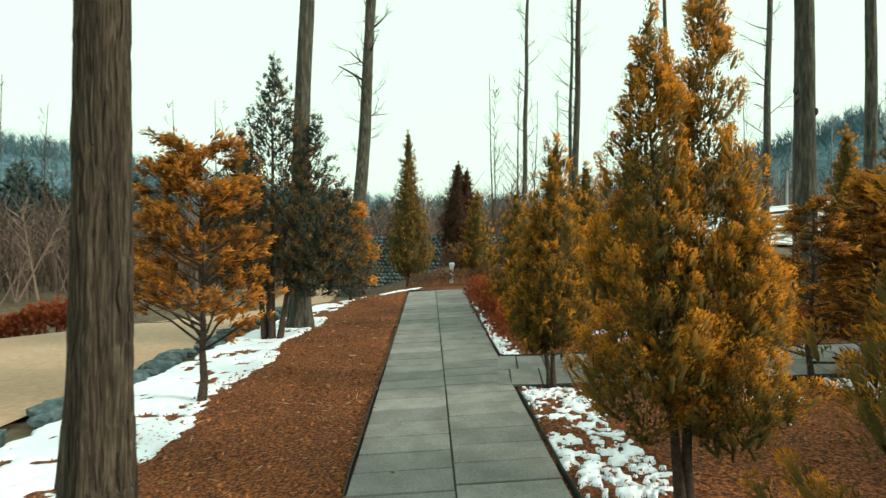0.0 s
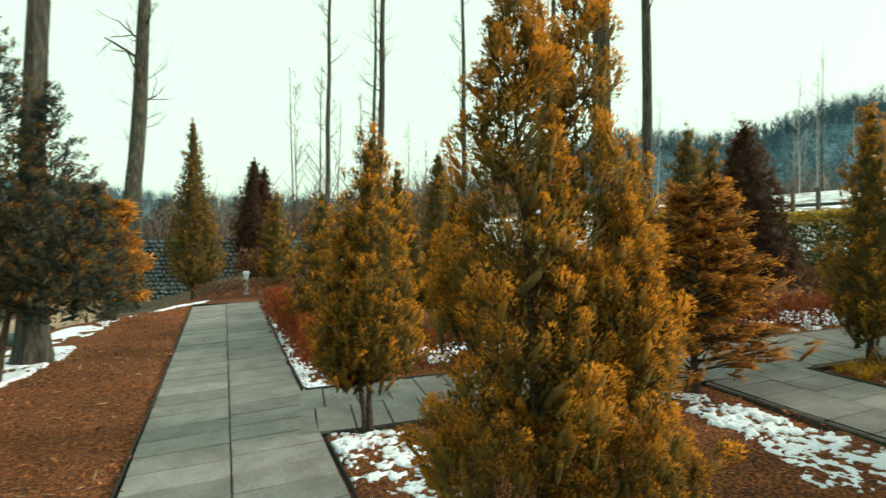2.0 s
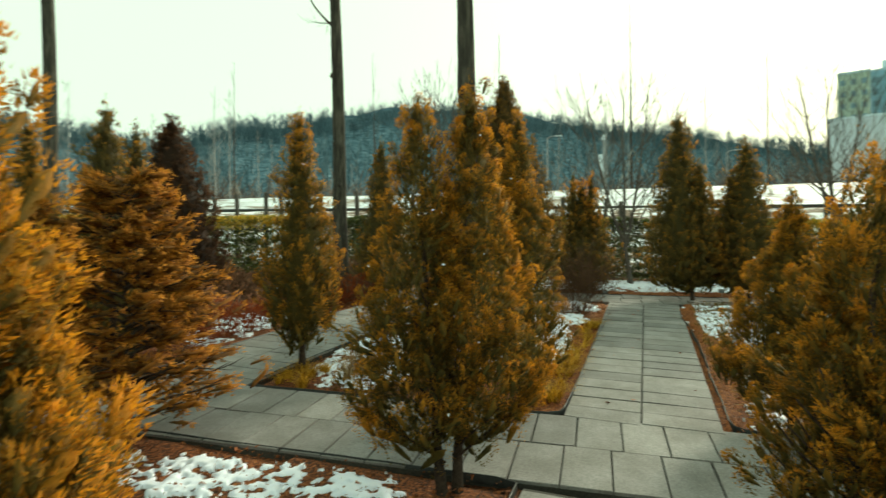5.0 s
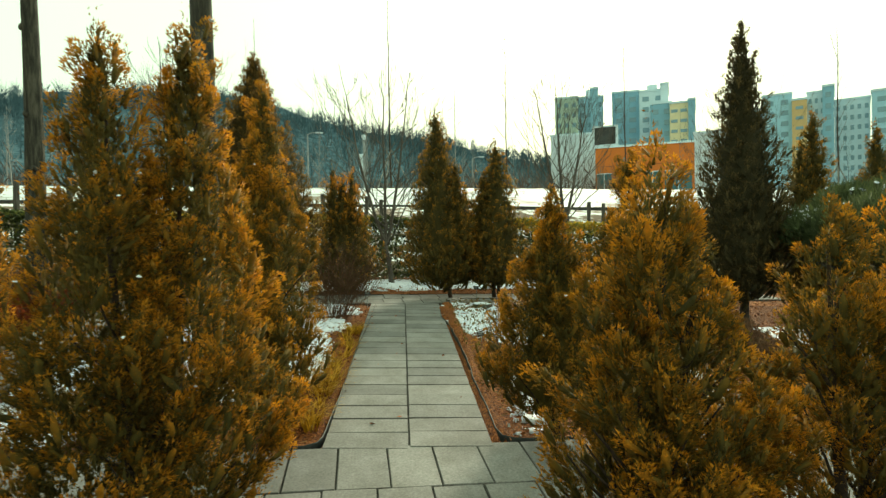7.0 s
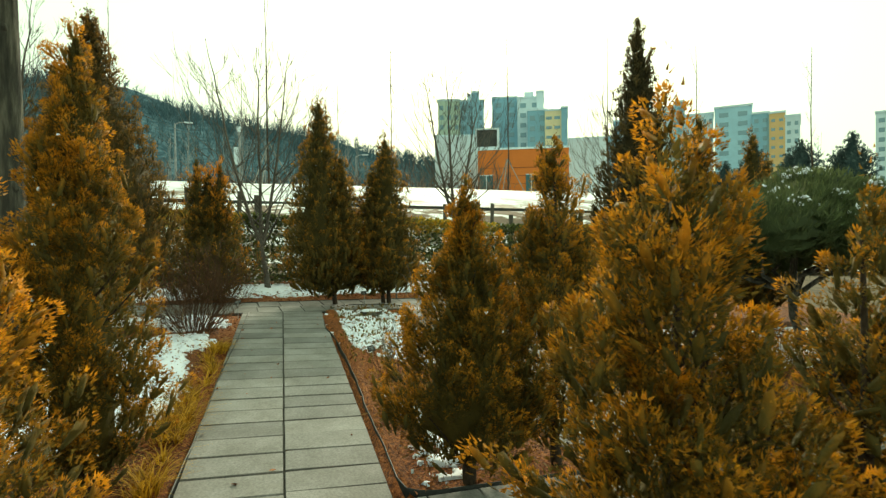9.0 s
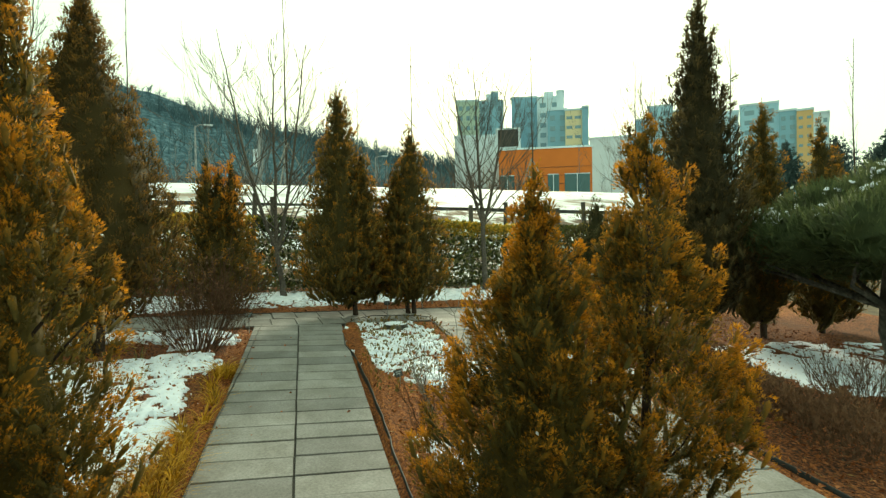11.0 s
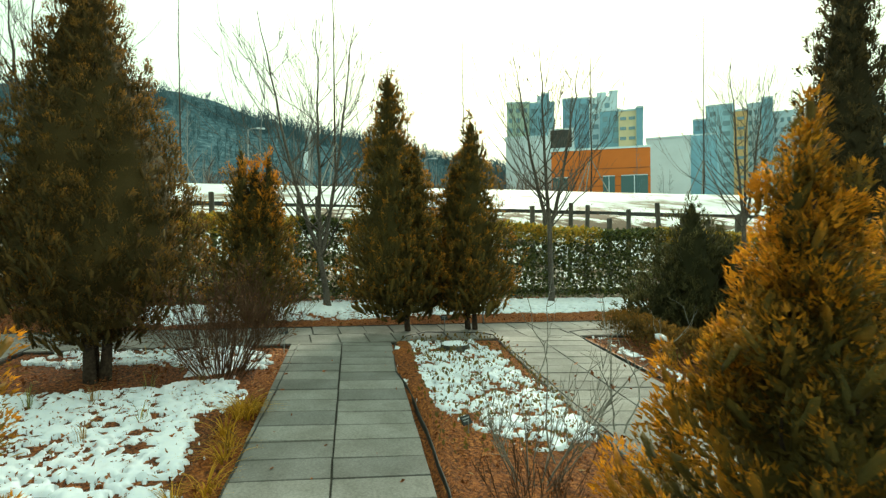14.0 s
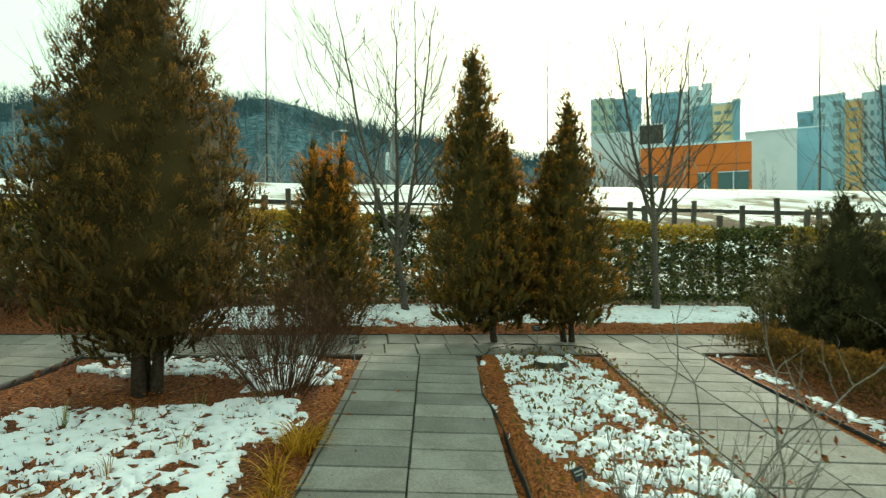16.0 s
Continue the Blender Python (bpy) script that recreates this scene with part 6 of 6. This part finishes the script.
# ---- round dark pine with snow in its needles ----
pine = thing("pine_tree", "low spreading dark green pine with snow lumps on top", "conifer", (7.35, -3.55, g(7.35, -3.55)))
part("trunk", tubes("trunk", [[((0.1, -0.5, -0.05), 0.055), ((0.02, -0.25, 0.35), 0.048), ((-0.2, 0.0, 0.7), 0.043), ((-0.15, -0.1, 1.15), 0.034), ((0.1, -0.1, 1.6), 0.018)]], 8), M_BARK, pine)
r_ = np.random.default_rng(9)
for k in range(9):
    a = k * 0.698
    part("limb", tubes("limb", [[((-0.25, 0, 0.62), 0.03), ((math.cos(a) * 0.5, math.sin(a) * 0.5, 0.85), 0.022), ((math.cos(a) * 1.3, math.sin(a) * 1.3 - 0.3, 0.95 + 0.2 * r_.random()), 0.01)]], 5), M_BARK, pine)
pads = [(0.0, -0.4, 1.68, 0.6)] + [(1.0 * math.cos(0.7 * k + 0.2) * (0.75 + 0.25 * r_.random()), 1.35 * math.sin(0.7 * k + 0.2) * (0.75 + 0.25 * r_.random()) - 0.4, 1.05 + 0.3 * r_.random(), 0.46 + 0.12 * r_.random()) for k in range(9)]
pads += [(0.5 * math.cos(1.3 * k), 0.75 * math.sin(1.3 * k) - 0.4, 1.5 + 0.15 * r_.random(), 0.46) for k in range(5)]
clouds, tops = [], []
for px, py, pz, pr in pads:
    n = 2600
    out = unit(r_.normal(0, 1, (n, 3)) + (0, 0, 0.35))
    lump = 0.8 + 0.4 * value_noise(out[:, 0] * 2 + px * 3, out[:, 1] * 2 + py * 3, 1.6, 6)
    P = np.array([px, py, pz]) + out * (1, 1, 0.62) * pr * lump[:, None] * (0.75 + 0.25 * r_.random(n))[:, None]
    # Needle tone is higher on sides that face up.
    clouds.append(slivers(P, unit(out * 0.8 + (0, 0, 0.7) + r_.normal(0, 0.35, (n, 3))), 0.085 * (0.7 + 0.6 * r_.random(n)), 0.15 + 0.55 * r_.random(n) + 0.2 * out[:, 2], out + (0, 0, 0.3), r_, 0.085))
    # Dark body inside the pad, its inner shade put into the colour.
    clouds.append(inner_shade_body((px, py, pz - 0.5 * pr, pz + 0.55 * pr, pr), lambda u: np.sin(np.pi * np.clip(u, 0, 1)) ** 0.5, 0.66, r_, 0.15))
    tops.append(P[out[:, 2] > 0.55])
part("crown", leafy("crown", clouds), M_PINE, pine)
P = np.concatenate(tops)
P = P[(value_noise(P[:, 0] + 9, P[:, 1] + 9, 2.6, 33) > 0.58) & (r_.random(len(P)) < 0.16)]
n = len(P)
tagged(part("snow_lump", scatter("snow_lump", P + (0, 0, 0.03), r_.normal(0, 1, (n, 3)) * (1, 1, 0.25), 0.045 * (0.5 + 0.9 * r_.random(n)), r_.random(n), LUMP), M_SNOW, pine, "small lumps of snow on the needles"), kind="stuff")

# ---- buildings beyond the snowy road ----
def plaster(name, c, per=0.0):
    return surface(name, [(0.3, tuple(k * 0.9 for k in c)), (0.7, c)], 0.8, 0.08, 0.85, 0.15, 0.02, stain=(0.86, 0.88, 0.9), per_object=per)


# Tower colours lean to pale blue, with distance haze mixed in.
M_TEAL, M_BLUE, M_PALEB = plaster("teal_grey_render", (0.28, 0.5, 0.63)), plaster("blue_grey_render", (0.42, 0.66, 0.79)), plaster("pale_render", (0.66, 0.8, 0.87))
M_AMBER = plaster("amber_panel", (0.74, 0.5, 0.24))
# Yellow and lime are paled, distance haze being put into their colour.
M_YEL, M_LIME, M_ORNG, M_WHITE = plaster("hazed_yellow_panel", (0.86, 0.74, 0.47)), plaster("hazed_lime_panel", (0.47, 0.58, 0.49)), plaster("orange_cladding", (0.6, 0.17, 0.035)), plaster("white_render", (0.6, 0.69, 0.75))
# Haze put into the glass colour, bringing it near the walls'.
M_PANE, mn_, ml_, mb_ = material("hazed_window_glass", 0.12, 0.0, 0.5)
mb_.inputs["Base Color"].default_value = (0.2, 0.33, 0.4, 1)
M_DARKPANE, mn_, ml_, mb_ = material("teal_shopfront_glass", 0.15, 0.0, 0.5)
mb_.inputs["Base Color"].default_value = (0.04, 0.1, 0.11, 1)
pane_mesh = boxes("window", [(-0.5, -0.05, -0.5, 0.5, 0.08, 0.5)])
pane_mesh.materials.append(M_PANE)
EYE_X, EYE_Y, EYE_Z = 3.5, 1.7, 1.65


def tower(label, az0, az1, el, dist, mat, cols=0, floors=0, deep=14.0, base=3.0, el0=None, crown=0.0, win=(0.5, 0.45)):
    """A building block that fills the bearings az0 to az1 (degrees), its top at the elevation el, with rows of windows facing the garden."""
    mid = radians((az0 + az1) / 2)
    half = dist * math.tan(radians(abs(az1 - az0) / 2))
    top = EYE_Z + dist * math.tan(radians(el))
    at = (EYE_X + dist * math.cos(mid), EYE_Y + dist * math.sin(mid), base)
    ob = thing("apartment_block", label, "building", at, "apartment blocks")
    ob.rotation_euler = (0, 0, mid + math.pi / 2)
    h = top - base
    items = [(-half, -deep, 0, half, 0, h)]
    part("wall", boxes("wall", items), mat, ob)
    part("roof", boxes("roof", [(-half - 0.15, -deep - 0.15, h, half + 0.15, 0.15, h + 0.5)] + ([(-half * 0.4, -deep * 0.6, h + 0.5, half * 0.4, -deep * 0.2, h + 0.5 + crown)] if crown else [])), M_PALEB, ob)
    for i in range(floors):
        for j in range(cols):
            w = new("window", pane_mesh)
            w.parent = ob
            cw = 2 * half / cols
            fh = (h - 2) / floors
            w.matrix_local = pose(-half + (j + 0.5) * cw, 0.0, 1.4 + (i + 0.5) * fh) @ Matrix.Diagonal((cw * win[0], 1, fh * win[1], 1))
    return ob


tower("lime and grey apartment block", -14.4, -16.6, 13.6, 165, M_LIME, 3, 13)
tower("teal-grey apartment block with small windows", -16.6, -19.0, 13.5, 168, M_BLUE, 3, 13, crown=2.5)
tower("narrow teal apartment block", -17.8, -18.5, 14.3, 164, M_TEAL, 0, 0)
tower("blue-grey apartment block with small windows", -19.8, -22.3, 13.7, 172, M_TEAL, 2, 13)
tower("pale apartment block with a roof box", -22.3, -24.6, 13.6, 168, M_PALEB, 2, 13, crown=2.0)
tower("narrow pale stair tower", -24.2, -24.9, 14.1, 167, M_PALEB, 0, 0)
tower("low teal apartment block", -23.3, -25.2, 12.4, 160, M_TEAL, 2, 11)
tower("yellow panelled apartment block with balconies", -25.0, -26.6, 12.3, 158, M_YEL, 2, 12, win=(0.7, 0.3))
tower("narrow teal apartment wing", -26.6, -27.2, 12.5, 157, M_TEAL, 0, 0)
tower("low blue-grey apartment block", -31.5, -33.0, 10.9, 172, M_TEAL, 2, 10)
tower("teal apartment block with small windows", -32.6, -34.8, 12.0, 168, M_BLUE, 2, 12)
tower("orange panelled apartment block", -34.8, -35.9, 11.4, 166, M_AMBER, 1, 12, win=(0.5, 0.3))
tower("pale apartment block with many windows", -35.9, -37.2, 11.8, 168, M_PALEB, 3, 12)
tower("narrow teal apartment block", -37.0, -37.8, 12.2, 165, M_TEAL, 1, 12)
tower("pale apartment block with many windows", -37.8, -40.2, 10.9, 170, M_PALEB, 5, 12)
tower("tall blue-grey apartment block", -40.3, -43.3, 11.3, 165, M_BLUE, 2, 12)
tower("teal apartment block with small windows", -43.3, -44.6, 10.5, 164, M_TEAL, 2, 12)
tower("orange panelled apartment block", -44.6, -45.8, 10.4, 163, M_AMBER, 2, 12, win=(0.5, 0.3))
tower("narrow pale apartment block", -45.8, -46.9, 10.0, 163, M_PALEB, 2, 12)
tower("pale apartment block with many windows", -52.0, -56.0, 9.5, 170, M_PALEB, 5, 11)
tower("blue-grey apartment block with small windows", -57.0, -61.0, 10.5, 165, M_BLUE, 3, 12)


def annex(name, label, az0, az1, el, dist, mat, deep=9.0, extra=None):
    mid = radians((az0 + az1) / 2)
    half = dist * math.tan(radians(abs(az1 - az0) / 2))
    top = EYE_Z + dist * math.tan(radians(el))
    ob = thing(name, label, "building", (EYE_X + dist * math.cos(mid), EYE_Y + dist * math.sin(mid), 3.7))
    ob.rotation_euler = (0, 0, mid + math.pi / 2)
    h = top - 3.7
    part("wall", boxes("wall", [(-half, -deep, 0, half, 0, h)]), mat, ob)
    part("roof", boxes("roof", [(-half - 0.1, -deep - 0.1, h, half + 0.1, 0.1, h + 0.18)]), M_PALEB, ob)
    return ob, half, h


ob, half, h = annex("orange_building", "low orange clad building with dark windows", -18.6, -27.7, 8.9, 56, M_ORNG)
for j in range(6):
    part("cladding_joint", boxes("cladding_joint", [(-half, 0, 0.9 + j * 0.8, half, 0.03, 0.93 + j * 0.8)]), M_CURB, ob)
for x0, x1 in ((0.66, 0.97), (-0.3, -0.06), (-0.95, -0.42)):
    pane = part("window", boxes("window", [(x0 * half, 0, 0.4, x1 * half, 0.06, 4.2)]), M_DARKPANE, ob)
    part("window_frame", boxes("window_frame", [(x0 * half, 0.06, 4.18, x1 * half, 0.12, 4.26), ((x0 + x1) / 2 * half - 0.04, 0.06, 0.4, (x0 + x1) / 2 * half + 0.04, 0.12, 4.18)]), M_WHITE, pane)
at = ob.location
screen = thing("roof_unit", "dark louvred plant box in a white frame on the roof", "roof unit", (at.x, at.y, 3.7 + h + 0.18))
screen.rotation_euler = ob.rotation_euler
part("frame", boxes("frame", [(2.35, -1.2, 0, 4.75, -0.4, 0.25), (2.35, -1.2, 0.25, 2.55, -0.4, 1.95), (4.55, -1.2, 0.25, 4.75, -0.4, 1.95), (2.35, -1.2, 1.95, 4.75, -0.4, 2.1)]), M_WHITE, screen)
part("louvre", boxes("louvre", [(2.55, -1.1, 0.25, 4.55, -0.5, 1.95)]), M_CURB, screen)
annex("white_building", "plain pale building beside the orange one", -14.2, -18.7, 10.3, 62, M_WHITE)
ob, half, h = annex("grey_building", "plain pale grey low building", -27.4, -31.2, 9.6, 78, M_WHITE)
part("window", boxes("window", [(-half * 0.9, 0, 1.0, -half * 0.2, 0.06, 3.0)]), M_PANE, ob)
annex("grey_building", "blue-grey annex with a flat roof", -30.2, -33.4, 9.6, 86, M_TEAL)

# ---- street lamps and poles by the road ----
M_STEEL = surface("galvanised_steel", [(0.3, (0.3, 0.32, 0.33)), (0.7, (0.42, 0.44, 0.45))], 6.0, 1.0, 0.5, 0.1, 0.002, metal=0.6)


def street_lamp(az, dist, el, label="grey street lamp with a single arm", turn=0.0):
    x, y = EYE_X + dist * math.cos(radians(az)), EYE_Y + dist * math.sin(radians(az))
    h = EYE_Z + dist * math.tan(radians(el)) - 3.8
    ob = thing("street_lamp", label, "street lamp", (x, y, 3.8), "street lamps")
    ob.rotation_euler = (0, 0, radians(az - 90 + turn))
    part("pole", tubes("pole", [[((0, 0, -0.2), 0.11), ((0, 0, h * 0.5), 0.09), ((0, 0, h), 0.06)]], 8), M_STEEL, ob)
    part("arm", tubes("arm", [[((0, 0, h - 0.1), 0.05), ((0.35, 0, h + 0.12), 0.045), ((0.9, 0, h + 0.16), 0.04)]], 6), M_STEEL, ob)
    part("lamp_head", soft_box("lamp_head", 0.7, 0.24, 0.13, 0.04), M_WHITE, ob).location = (1.05, 0, h + 0.08)
    return ob


street_lamp(10.6, 52, 10.9)
street_lamp(24.5, 60, 9.6)
street_lamp(-6.2, 64, 8.4)
street_lamp(65.6, 46, 6.4)
x, y = EYE_X + 44 * math.cos(radians(5.0)), EYE_Y + 44 * math.sin(radians(5.0))
pole = thing("utility_pole", "steel pole carrying a white camera box", "pole", (x, y, 3.8))
part("pole", tubes("pole", [[((0, 0, -0.2), 0.1), ((0, 0, 6.0), 0.08)]], 8), M_STEEL, pole)
part("camera_box", soft_box("camera_box", 0.5, 0.45, 1.3, 0.06), M_WHITE, pole).location = (0.3, 0.2, 3.6)
part("camera_dome", soft_box("camera_dome", 0.35, 0.35, 0.4, 0.1), M_WHITE, pole).location = (0, 0, 6.0)

# ---- small things in the beds ----
M_TAG, _, _, tb_ = material("dark_plastic", 0.4)
tb_.inputs["Base Color"].default_value = (0.02, 0.025, 0.028, 1)


def plant_tag(x, y, h=0.22, yaw=70):
    ob = thing("plant_label", "small dark plant label on a thin stake in the bed", "sign", (x, y, g(x, y)), "plant labels")
    ob.rotation_euler = (0, 0, radians(yaw))
    part("stake", tubes("stake", [[((0, 0, -0.03), 0.005), ((0, 0, h), 0.004)]], 5), M_STEEL, ob)
    face = part("plate", soft_box("plate", 0.085, 0.008, 0.06, 0.003), M_TAG, ob)
    face.matrix_local = pose(0, 0, h - 0.02, -35, 0, 0)
    part("text_bar", boxes("text_bar", [(-0.032, -0.0055, 0.038, 0.032, -0.0045, 0.045), (-0.032, -0.0055, 0.022, 0.016, -0.0045, 0.028)]), M_STEEL, face, "pale unreadable print")
    return ob


plant_tag(7.34, 1.08, 0.1, -50)
plant_tag(9.5, 2.46, 0.2, -75)
plant_tag(10.3, 0.8, 0.2, -70)
stump = thing("tree_stump", "low sawn tree stump capped with snow", "stump", (9.65, 0.79, g(9.65, 0.79)))
part("wood", tubes("wood", [[((0, 0, -0.02), 0.17), ((0, 0, 0.03), 0.15), ((0, 0, 0.055), 0.145), ((0, 0, 0.06), 0.001)]], 14), M_BARK, stump)
part("snow_cap", tubes("snow_cap", [[((0, 0, 0.057), 0.135), ((0, 0, 0.072), 0.13), ((0, 0, 0.078), 0.08), ((0, 0, 0.08), 0.001)]], 14), M_SNOW, stump, "thin cap of snow")
post = thing("marker_post", "small white marker post at the path's end", "post", (-0.72, 13.9, g(-0.72, 13.9)))
part("shaft", soft_box("shaft", 0.09, 0.09, 0.42, 0.015), M_WHITE, post)
part("cap", soft_box("cap", 0.13, 0.13, 0.08, 0.02), M_WHITE, post).location = (0, 0, 0.42)
